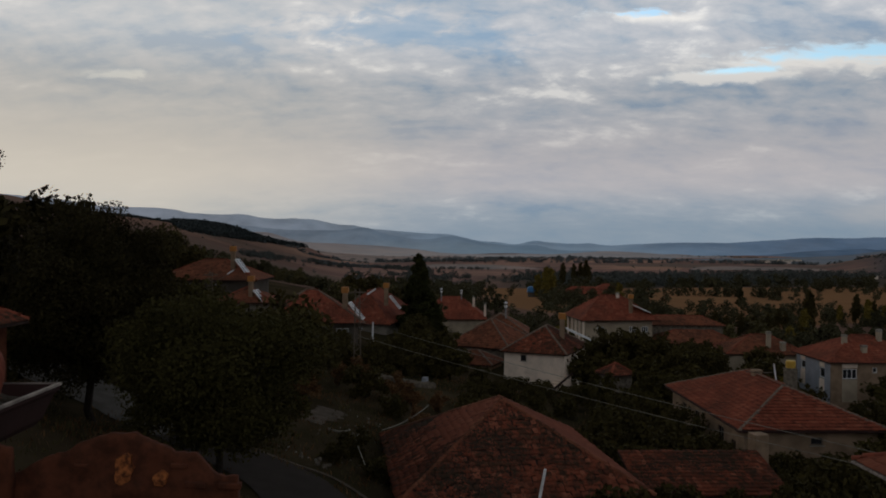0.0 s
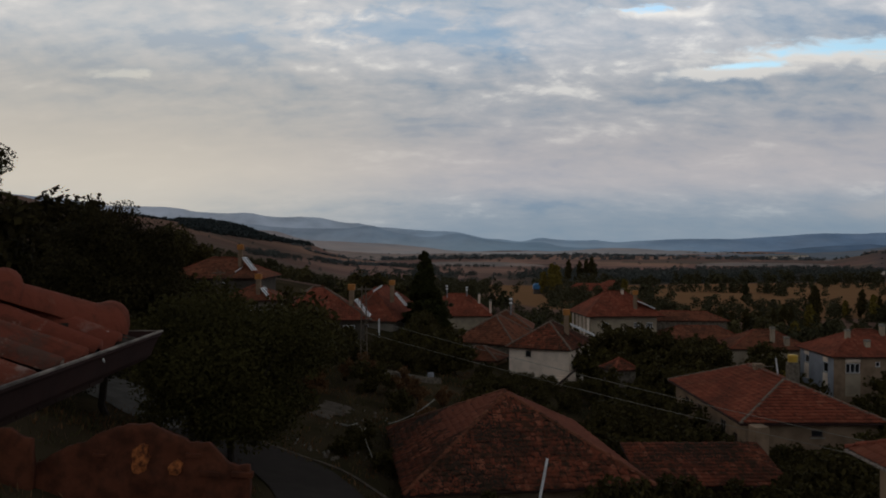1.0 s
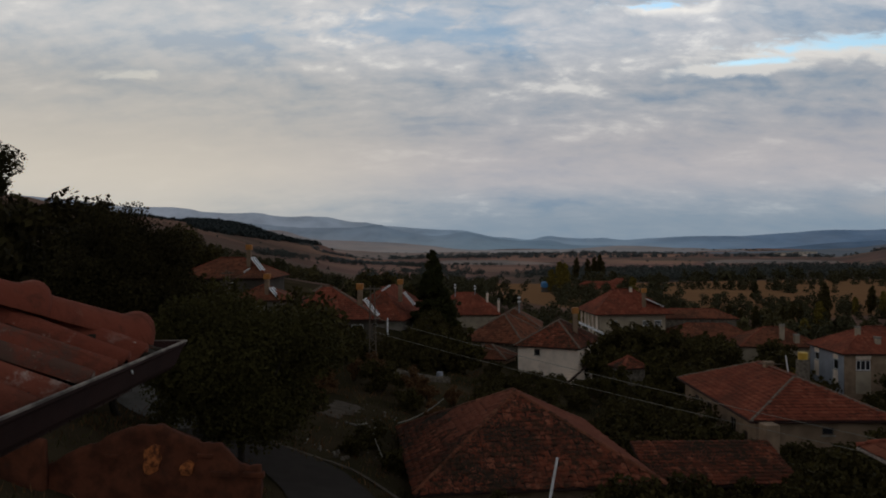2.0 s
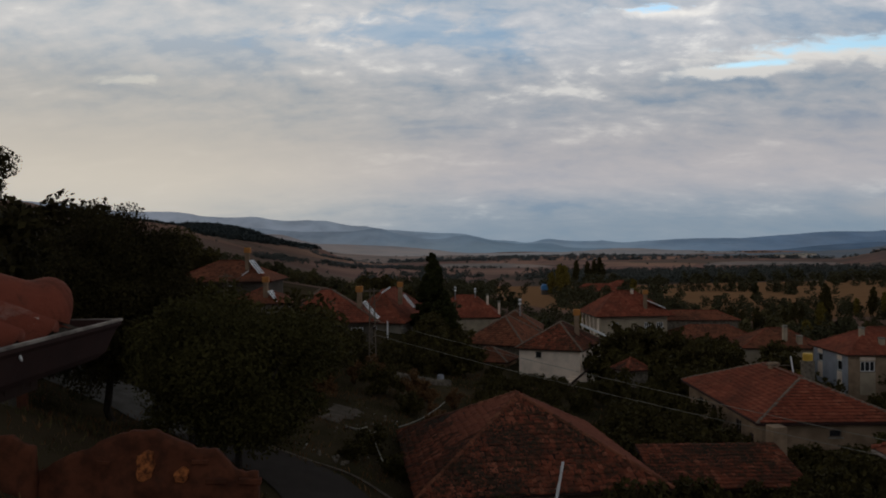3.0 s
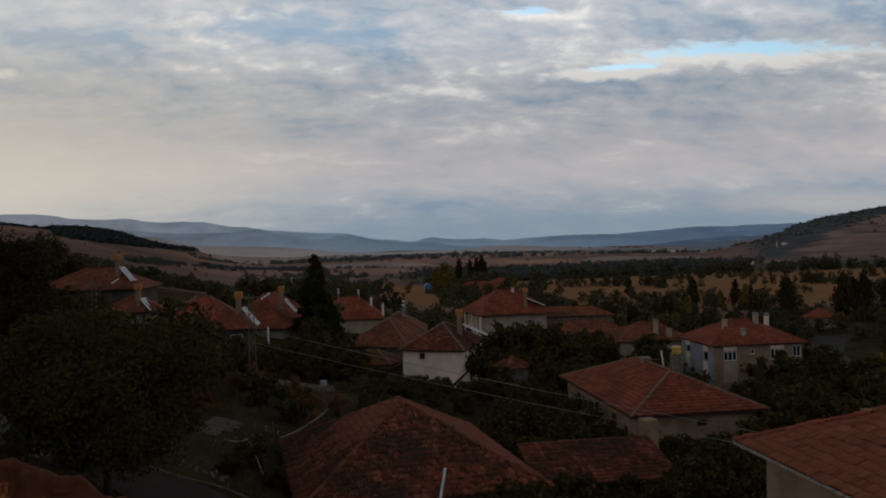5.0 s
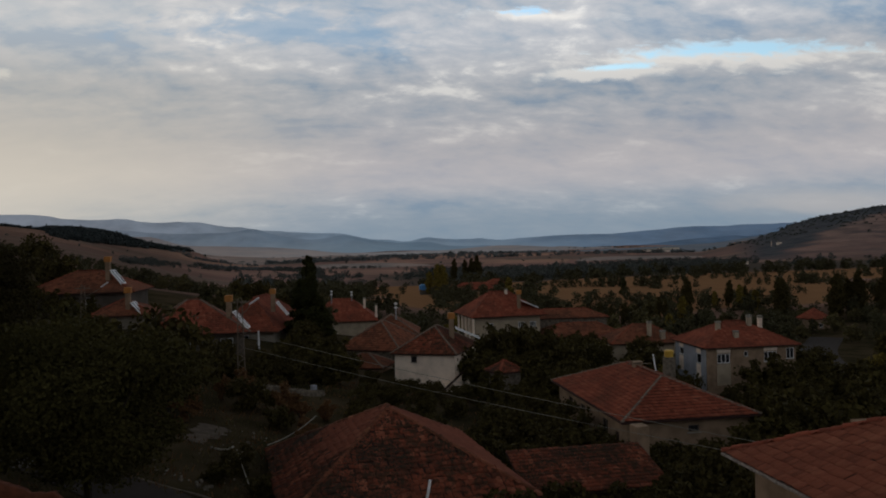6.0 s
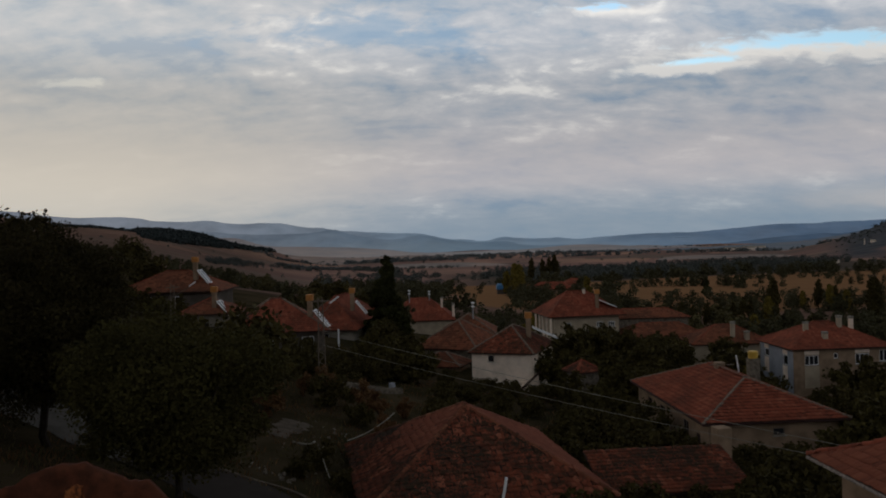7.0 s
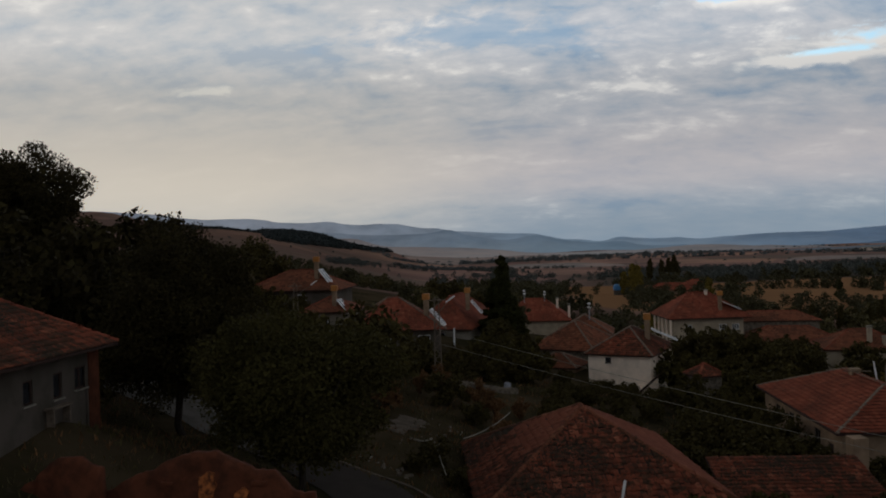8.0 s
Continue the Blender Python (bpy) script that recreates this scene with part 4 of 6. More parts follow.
part("roof_deck", bm, "wood_dark", roof_near)
TW, TL = 0.32, 0.40
near_tile = mesh_of("tile", *tile_arrays(2, TW, TL, 0.050, 0.026), "tile_near", True)
crusted_tile = mesh_of("tile", *tile_arrays(2, TW, TL, 0.050, 0.032), "tile_crusted", True)
low_peak = (peak[0], peak[1], peak[2] - 0.035)
east = tile_spots((-0.070, -EY, -0.072), (-0.070, -0.06, -0.072), low_peak, low_peak, TW, TL, rng_near, 0.009)
east = [s for s in east if s[0].y < -0.30]
east.sort(key=lambda s: -s[0].y)
for o, m in east[:110]:
    crusted = (o.x > -0.2 and -0.84 < o.y < -0.50) or (-1.3 < o.x < -0.9 and -1.1 < o.y < -0.75)
    piece("tile", crusted_tile if crusted else near_tile, roof_near, Matrix.Translation(o) @ m.to_4x4(), "tile crusted with pale lichen" if crusted else "")
tagged(piece("tiles", tiles_mesh("tiles", east[110:], tile_arrays(1, TW, TL, 0.036, 0.03), "tile_old"), roof_near), kind="stuff")
north = tile_spots((-0.03, -0.034, -0.052), (-EX, -0.034, -0.052), peak, peak_w, TW, TL, rng_near, 0.006)
north = [s for s in north if s[0].x < -0.20]
tagged(piece("tiles", tiles_mesh("tiles", north, tile_arrays(1, TW, TL, 0.036, 0.03), "tile_old"), roof_near), kind="stuff")
south = tile_spots((-EX, -EY, -0.078), (0, -EY, -0.078), peak_w, peak, TW, TL, rng_near, 0.006)
tagged(piece("tiles", tiles_mesh("tiles", south, tile_arrays(1, TW, TL, 0.036, 0.03), "tile_old"), roof_near), kind="stuff")
bm = bmesh.new()
slab(bm, [(-EX, -EY + 0.11, -0.04), (-0.11, -EY + 0.11, -0.04), (peak[0], peak[1], peak[2] - 0.04), (peak_w[0], peak_w[1], peak_w[2] - 0.04)], 0.03)
part("roof_deck", bm, "wood_dark", roof_near)
bm = bmesh.new()
slab(bm, [(-EX + 0.5, -EY + 1.0, -0.05), (-EX + 0.5, -1.35, -0.05), (-EX + 0.3, -1.35, -0.05), (-EX + 0.3, -EY + 1.0, -0.05)], 6.5)
part("wall", bm, "plaster_beige", near_house)
bm = bmesh.new()
slab(bm, [(-EX + 0.3, -EY + 1.0, -0.05), (-1.35, -EY + 1.0, -0.05), (-1.35, -EY + 0.8, -0.05), (-EX + 0.3, -EY + 0.8, -0.05)], 6.5)
part("wall", bm, "plaster_beige", near_house)
bm = bmesh.new()
slab(bm, [(-EX + 0.45, -EY + 0.3, -0.03), (-EX + 0.45, -0.3, -0.03), (-EX + 0.45, -EY / 2, PITCH * EY / 2 - 0.14)], 0.0)
for f in list(bm.faces):
    if f.calc_area() < 1e-5:
        bm.faces.remove(f)
part("gable", bm, "plaster_beige", near_house)
near_cap = mesh_of("ridge_tile", *cap_arrays(0.074, 0.40, 18, 0.32), "tile_near", True)
hip_low = Vector((-0.116, -0.116, 0.010))
hip_dir = (Vector(peak) - Vector((0, 0, -0.30))).normalized()
for o, m in cap_spots(hip_low, hip_low + hip_dir * 4.6, 0.365, rng_near, 0.006):
    piece("ridge_tile", near_cap, roof_near, Matrix.Translation(o) @ m.to_4x4())
bm = bmesh.new()
for i in range(26):
    p = hip_low + hip_dir * (i * 0.18 + 0.06) + Vector((rng_near.normal() * 0.012, rng_near.normal() * 0.012, -0.055 - 0.012 * i))
    bmesh.ops.create_icosphere(bm, subdivisions=2, radius=0.088 + 0.02 * rng_near.random(), matrix=Matrix.Translation(p) @ Matrix.Diagonal((1.0, 1.0, 0.55, 1)))
for v in bm.verts:
    v.co += Vector(rng_near.normal(size=3)) * 0.009
part("mortar_bed", bm, "moss", roof_near, "dark mossy mortar under the ridge tiles", smooth=True)


bm = bmesh.new()
for i in range(150):
    p = (-0.070 - 0.06 * rng_near.random(), -0.12 - 4.6 * rng_near.random() ** 1.2, -0.052 + 0.03 * rng_near.random())
    bmesh.ops.create_icosphere(bm, subdivisions=2, radius=0.012 + 0.034 * rng_near.random() ** 1.6, matrix=Matrix.Translation(p) @ Matrix.Diagonal((1.1, 1.6, 0.6, 1)))
for v in bm.verts:
    v.co += Vector(rng_near.normal(size=3)) * 0.003
tagged(part("eaves_moss", bm, "moss", roof_near, "dark moss and rotten leaves along the gutter", smooth=True), kind="stuff")


def swept_corner(profile, mat, name, parent, run=7.4):
    """A profile (inset from the eaves line, height) carried round the eaves corner with a mitre."""
    bm = bmesh.new()
    rows = [[bm.verts.new(p) for p in ring] for ring in (
        [(-d, -run, z) for d, z in profile], [(-d, -d, z) for d, z in profile], [(-run, -d, z) for d, z in profile])]
    k = len(profile)
    for r0, r1 in zip(rows, rows[1:]):
        for i in range(k):
            bm.faces.new((r0[i], r1[i], r1[(i + 1) % k], r0[(i + 1) % k]))
    bm.faces.new(rows[0])
    bm.faces.new(rows[2][::-1])
    bmesh.ops.recalc_face_normals(bm, faces=bm.faces[:])
    return part(name, bm, mat, parent)


gut = swept_corner([(0.0, 0.0), (0.001, -0.012), (0.010, -0.022), (0.020, -0.048), (0.030, -0.078), (0.044, -0.094), (0.050, -0.096), (0.105, -0.096), (0.105, -0.006), (0.098, -0.006), (0.098, -0.088), (0.054, -0.088), (0.040, -0.074), (0.030, -0.048), (0.018, -0.02), (0.010, 0.0)], "gutter", "gutter", near_house)
swept_corner([(-0.002, 0.003), (-0.002, -0.003), (0.005, -0.002), (0.005, 0.004)], "gutter_lip", "gutter_lip", near_house)
swept_corner([(0.106, -0.03), (0.106, -0.112), (1.5, -0.112), (1.5, -0.03)], "wood_dark", "soffit", near_house)
swept_corner([(0.148, -0.113), (0.148, -0.152), (0.30, -0.152), (0.30, -0.113)], "wood_dark", "eaves_beam", near_house)
bm = bmesh.new()
for y0, z0, h in ((-0.51, -0.018, 0.020),):
    bmesh.ops.create_icosphere(bm, subdivisions=2, radius=1.0, matrix=Matrix.Translation((-0.010, y0, z0 - h * 0.4)) @ Matrix.Rotation(radians(-22), 4, "Y") @ Matrix.Diagonal((0.003, 0.004, h * 0.5, 1)))
part("lime_spot", bm, "white_paint", gut, "white lime drip on the gutter", smooth=True)
bm = bmesh.new()
for i in range(14):
    tube(bm, (-0.073, -0.12 - i * 0.11, -0.116), (-0.073, -0.12 - i * 0.11, -0.1), 0.001, 0.003, 6)
    tube(bm, (-0.12 - i * 0.11, -0.073, -0.116), (-0.12 - i * 0.11, -0.073, -0.1), 0.001, 0.003, 6)
tagged(part("drip_pins", bm, "wood_dark", near_house), kind="stuff")
bm = bmesh.new()
wall_panel(bm, pose(-1.35, -1.35, 0, 0, 0, -90), 6.0, -6.6, -0.113, [(1.4, 2.5, -1.7, -0.5), (4.0, 5.1, -1.7, -0.5)], 0.25)
part("wall", bm, "plaster_beige", near_house)
bm = bmesh.new()
wall_panel(bm, pose(-7.0, -1.35, 0) @ Matrix.Diagonal((1, -1, 1, 1)), 5.4, -6.6, -0.113, [(1.5, 2.7, -1.7, -0.5), (3.8, 5.0, -1.7, -0.5)], 0.25)
bmesh.ops.recalc_face_normals(bm, faces=bm.faces[:])
part("wall", bm, "plaster_beige", near_house)
for x0, x1 in ((1.4, 2.5), (4.0, 5.1)):
    window_part(near_house, pose(-1.35, -1.35, 0, 0, 0, -90), (x0, x1, -1.7, -0.5), "white_paint")

# ---- the old house below, with its sagging pyramid roof ----
house("old_house", "old house under a patched, mossy red pantile pyramid roof", (2.77, 40.85, 0), 7.6, 5.7, 6.32, 0.52, 3.72, -2.8, "tile_old", "plaster_tan", 0.55, 0.3, 1,
      [("left", 2, 3, -1.6, -0.4, 1), ("left", 6, 7, -1.6, -0.4, 1), ("front", 2, 3.2, -1.6, -0.4, 1)], jitter=0.03, seed=3, tile_w=0.225, tile_l=0.34, caps="tile_brown", pieces=240, lip=0.040, relaid=True, ridge_at=-0.1)
house("long_house", "long low house with a neat red hipped tile roof", (23.05, 58.4, 0), 0.8, 4.8, 8.1, 0.0, 2.0, -3.4, "tile_red", "plaster_tan", 0.5, 3.3, 1,
      [("left", 10.5, 11.6, -1.9, -0.7, 1), ("left", 5.5, 6.6, -1.9, -0.7, 1), ("left", 2.5, 3.6, -1.9, -0.7, 1), ("front", 4.2, 5.0, -1.0, -0.5, 0)], [("left", 12.9, 13.8, -3.3, -1.1)],
      frame_mat="wood_grey", seed=4, tile_w=0.24, tile_l=0.36, gutter="gutter", lip=0.10, caps="mortar")
chimney(23.0, 59.6, 1.75, 2.4, 0.62, "plaster_tan", "plaster_tan")
bm = bmesh.new()
tube(bm, (21.8, 58.5, 2.40), (24.3, 60.0, 2.12), 0.03)
tagged(part("pole", bm, "wood_grey", None), "pale wooden pole lying across a chimney top", "pole")

# ---- the lean-to with its pier ----
shed = thing("shed", pose(13.2, 41.0, 0, 0, 0, 2), "low lean-to shed with a sloping pantile roof", "shed")
rng_shed = np.random.default_rng(12)
lo_z, hi_z = -0.55, 0.55
bm = bmesh.new()
slab(bm, [(-3.9, -2.2, lo_z - 0.03), (3.7, -2.2, lo_z - 0.03), (3.7, 2.2, hi_z - 0.03), (-3.9, 2.2, hi_z - 0.03)], 0.09)
part("roof_deck", bm, "wood_dark", shed)
spots = tile_spots((-3.9, -2.25, lo_z), (3.7, -2.25, lo_z), (-3.9, 2.2, hi_z), (3.7, 2.2, hi_z), 0.235, 0.35, rng_shed, 0.014)
tagged(piece("tiles", tiles_mesh("tiles", spots, tile_arrays(1, 0.235, 0.35, 0.035, 0.06), "tile_old"), shed), kind="stuff")
bm = bmesh.new()
wall_panel(bm, pose(-3.6, -1.9, 0), 7.1, -3.2, lo_z - 0.05, [(1.2, 2.1, -3.1, -1.2)])
part("wall", bm, "wood_dark", shed)
bm = bmesh.new()
wall_panel(bm, pose(3.5, 1.95, 0, 0, 0, 180), 7.1, -3.2, hi_z - 0.15, [])
part("wall", bm, "wood_dark", shed)
bm = bmesh.new()
box(bm, (-0.42, -0.42, 0), (0.42, 0.42, 3.6), None, 0.03)
pier = part("pier", bm, "plaster_tan", None)
pier.matrix_basis = pose(17.9, 46.0, -2.75, 0, 0, 8)
tagged(pier, "square weathered concrete pier beside the long house", "pier")

# ---- the near neighbour on the east ----
house("corner_house", "beige house with a broad red tile roof and white verge", (18.25, 21.4, 0), 1.2, 4.85, 4.9, 4.58, 6.85, 0.9, "tile_anew", "plaster_tan", 0.75, 0.01, 1,
      [("left", 2.2, 3.3, 2.2, 3.4, 1)], seed=8, tile_w=0.235, tile_l=0.35, gutter="gutter_lip")
chimney(18.4, 24.0, 4.9, 5.70, 1.9, "plaster_tan", "plaster_tan", label="broad concrete chimney block on the tile roof")

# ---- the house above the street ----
# whitewashed walls in dark plaster: the eaves' shade is put into the colour
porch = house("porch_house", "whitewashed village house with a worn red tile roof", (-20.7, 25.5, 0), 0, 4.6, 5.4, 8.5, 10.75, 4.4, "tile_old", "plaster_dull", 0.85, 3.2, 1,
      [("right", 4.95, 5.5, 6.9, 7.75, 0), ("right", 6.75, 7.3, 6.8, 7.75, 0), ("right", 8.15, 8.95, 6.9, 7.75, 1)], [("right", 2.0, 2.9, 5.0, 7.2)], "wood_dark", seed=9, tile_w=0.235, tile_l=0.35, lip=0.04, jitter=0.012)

bm = bmesh.new()
box(bm, (-17.5, 30.07, 4.6), (-16.92, 30.86, 8.38), None, 0.03)
part("side_wall", bm, "adobe", porch).matrix_parent_inverse = porch.matrix_basis.inverted()
for y0, y1, z0, z1 in ((26.9, 28.2, 6.55, 6.62),):
    bench = thing("bench", Matrix(), "rough wooden bench against the house wall", "bench")
    bm = bmesh.new()
    box(bm, (-16.85, y0, z0), (-16.5, y1, z1))
    part("seat", bm, "wood_grey", bench)
    for yy in (y0 + 0.1, y1 - 0.16):
        bm = bmesh.new()
        box(bm, (-16.82, yy, z0 - 0.6), (-16.53, yy + 0.06, z0))
        part("leg", bm, "wood_grey", bench)

# ---- the white house ----
white = house("white_house", "small whitewashed house with a dark mossy tile roof", (10.77, 85.4, 0), -23.7, 3.5, 4.65, 0.58, 2.92, -3.8, "tile_old", "plaster_white", 0.35, 0.5, 0,
      [("front", 1.75, 2.35, -0.30, 0.30, 0)], [], "wood_dark", seed=10, caps="mortar")

# ---- houses of the middle distance ----
house("two_storey_house", "two-storey grey plastered house with a red hipped roof", (48.8, 95.0, 0), 0, 6.0, 5.0, -1.45, 1.1, -8.0, "tile_red", ("plaster_tan", "plaster_grey", "plaster_grey", "plaster_blue"), 0.45, None, 0,
      [("front", 1.25, 2.85, -3.3, -2.2, 2), ("front", 7.1, 8.7, -3.35, -2.15, 2), ("left", 1.4, 2.6, -3.1, -2.2, 0), ("left", 6.3, 7.5, -3.5, -2.35, 0), ("front", 4.6, 5.1, -2.6, -2.0, 0), ("front", 9.9, 10.9, -3.1, -1.8, 1)], seed=11,
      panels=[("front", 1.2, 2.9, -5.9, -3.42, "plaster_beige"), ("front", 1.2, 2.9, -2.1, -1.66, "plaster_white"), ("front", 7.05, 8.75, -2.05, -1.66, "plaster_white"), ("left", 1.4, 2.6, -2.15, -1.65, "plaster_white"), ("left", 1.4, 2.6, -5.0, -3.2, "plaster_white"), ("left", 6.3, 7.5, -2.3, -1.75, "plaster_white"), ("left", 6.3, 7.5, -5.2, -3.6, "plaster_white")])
terrace = house("terrace_house", "cream house with columns under a red hipped roof", (25.0, 122.0, 0), 6, 5.8, 5.3, 0.55, 3.85, -4.0, "tile_red", "plaster_beige", 0.9, 1.5, 0,
      [("front", 1.6, 2.6, -1.3, -0.4, 1), ("front", 6.4, 7.4, -1.2, -0.4, 2), ("front", 8.2, 9.2, -1.2, -0.4, 2)], seed=13)
for i in range(5):
    bm = bmesh.new()
    tube(bm, (-5.5, -4.9 + 2.1 * i, -3.9), (-5.5, -4.9 + 2.1 * i, 0.43), 0.17, 0.15, 10)
    part("column", bm, "plaster_white", terrace, "white round porch column")
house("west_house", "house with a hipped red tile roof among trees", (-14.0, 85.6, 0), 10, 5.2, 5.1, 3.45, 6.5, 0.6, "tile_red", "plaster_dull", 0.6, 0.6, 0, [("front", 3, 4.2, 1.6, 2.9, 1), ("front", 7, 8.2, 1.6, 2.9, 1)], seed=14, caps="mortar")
house("upper_house", "house with a red tile roof beside the conifers", (-9.2, 108, 0), -9, 4.2, 9.4, 1.6, 5.2, -0.5, "tile_red", "plaster_grey", 0.6, 3.6, 0, [("front", 3, 4.2, 0.0, 1.2, 1)], seed=15)
house("small_house", "small house with a red tile roof below a solar heater", (-22.8, 94, 0), 8, 3.6, 3.6, 4.7, 6.3, 2.2, "tile_brown", "plaster_grey", 0.5, 0.01, 0, [("front", 2, 3, 3.0, 4.1, 1)], seed=16)
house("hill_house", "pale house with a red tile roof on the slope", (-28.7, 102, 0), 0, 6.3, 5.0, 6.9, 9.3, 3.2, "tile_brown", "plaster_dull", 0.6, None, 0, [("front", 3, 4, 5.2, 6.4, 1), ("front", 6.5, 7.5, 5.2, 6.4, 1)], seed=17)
house("far_house", "distant house with a bright red tile roof", (1.5, 147.8, 0), -1, 6.2, 6.1, -1.8, 1.75, -6, "tile_red", "plaster_beige", 0.5, 1.6, 0, [("front", 3, 4, -4, -2.8, 1)], seed=18)
house("barn", "old barn with a brown patched tile roof", (5.9, 98.0, 0), -28.9, 4.3, 4.4, -0.55, 2.4, -4.6, "tile_brown", "stone", 0.4, 0.5, 0, [], seed=19, caps="mortar")
house("rear_barn", "old barn with a dull mossy tile roof", (7.57, 107.5, 0), -6.6, 3.7, 3.9, 0.0, 2.31, -4.2, "tile_brown", "stone", 0.4, 0.5, 0, [], seed=31, caps="mortar")
house("lean_to_house", "low outhouse with a brown patched tile roof", (3.4, 89.5, 0), -20, 2.8, 2.4, -1.5, -0.2, -4.2, "tile_brown", "plaster_tan", 0.3, None, 0, [], seed=27, caps="mortar")
house("annex", "low annex with a long brown tile roof", (37, 128, 0), -4, 6.4, 3.0, -0.9, 0.35, -5, "tile_brown", "stone", 0.3, None, 0, [], seed=20)
house("row_house", "row house with a low red roof", (36.5, 119, 0), -3, 6.4, 3.6, -2.7, -1.0, -6.5, "tile_brown", "plaster_beige", 0.4, None, 0, [], seed=21)
house("garden_house", "house with a dull red roof behind bushes", (42.0, 108, 0), -5, 5.2, 4.0, -2.5, -0.35, -7.0, "tile_brown", "plaster_beige", 0.4, None, 0, [], seed=22)
house("hut", "small hut with a brown tile roof behind bushes", (15.9, 75, 0), 20, 1.4, 1.3, -0.4, 0.5, -3.2, "tile_old", "stone", 0.3, None, 0, [], seed=23)
house("field_house", "small far house with a red roof at the fields", (132, 212, 0), 10, 5.0, 3.5, -11.0, -9.2, -15.5, "tile_red", "plaster_white", 0.4, None, 0, [("front", 2, 3, -13.4, -12.2, 0)], seed=24)
house("farm_house", "far farmhouse with a long red roof", (50, 292, 0), -8, 8.0, 4.0, -6.4, -3.9, -11, "tile_red", "plaster_tan", 0.4, None, 0, [("front", 3, 4.4, -8.8, -7.4, 0)], seed=25)
house("orchard_house", "small red-roofed house among orchard trees", (109.4, 175, 0), 12, 2.9, 2.6, -8.2, -6.0, -11.5, "tile_red", "plaster_tan", 0.4, None, 0, [("front", 2, 3, -10.2, -9.2, 0)], seed=28)
house("farm_barn", "far farm barn with a red roof", (60, 300, 0), 5, 5.0, 4.0, -5.4, -3.2, -11, "tile_red", "plaster_tan", 0.4, None, 0, [], seed=26)

solar_heater(-9.9, 83.4, 5.2, -2, 2.2)
solar_heater(-6.9, 101.0, 4.75, -2, 2.0)
solar_heater(-21.6, 92.0, 5.9, -2, 2.1)
solar_heater(-25.6, 99.6, 9.2, -2, 2.0, 52)
solar_heater(27.6, 118.6, 2.45, -2, 2.4, 24)
solar_heater(12.6, 84.5, 2.55, -4, 2.6, 24)

for x, y, z0, z1, w in ((5.4, 146.0, 0.6, 2.0, 0.4), (7.4, 145.0, -1.0, 0.9, 0.4), (42.1, 105.2, -1.2, 0.35, 0.5), (43.8, 104.8, -2.0, -0.9, 0.6), (50.4, 94.0, 0.2, 1.9, 0.5), (52.7, 95.6, -0.1, 1.6, 0.45),
                        (46.2, 93.6, 0.2, 1.3, 0.5), (47.6, 91.9, -0.8, 0.3, 0.55), (26.0, 121.6, 3.2, 4.3, 0.4)):
    chimney(x, y, z0, z1, w, "plaster_white" if w < 0.5 else "plaster_beige")


def roof_cowl(x, y, z0, z1):
    """A white metal flue with two stacked caps."""
    ob = thing("chimney_cowl", pose(x, y, z0), "white metal flue with stacked caps on a roof", "chimney cowl", "flues on the roofs")
    h = z1 - z0
    bm = bmesh.new()
    tube(bm, (0, 0, -0.4), (0, 0, h), 0.09, 0.09, 8)
    part("flue", bm, "steel", ob)
    for k in (0.70, 1.0):
        bm = bmesh.new()
        tube(bm, (0, 0, h * k - 0.18), (0, 0, h * k), 0.17, 0.26, 10)
        tube(bm, (0, 0, h * k), (0, 0, h * k + 0.10), 0.26, 0.06, 10)
        part("cap", bm, "white_paint", ob)
    return ob


roof_cowl(-0.4, 146.5, 1.5, 3.3)
roof_cowl(3.2, 147.0, 1.4, 3.0)
roof_cowl(8.05, 105.6, 2.2, 3.9)

# ---- the yellow tank on its pier ----
tank = thing("water_tank", pose(29.1, 68, -3.2), "yellow plastic water tank on a grey block pier", "water tank")
bm = bmesh.new()
box(bm, (-0.42, -0.42, -1.0), (0.42, 0.42, 4.5), None, 0.02)
part("tank_pier", bm, "stone", tank)
bm = bmesh.new()
tube(bm, (0, 0, 4.5), (0, 0, 5.0), 0.38, 0.41, 20)
tube(bm, (0, 0, 5.0), (0, 0, 5.1), 0.43, 0.36, 20)
part("tank_drum", bm, "yellow_paint", tank)

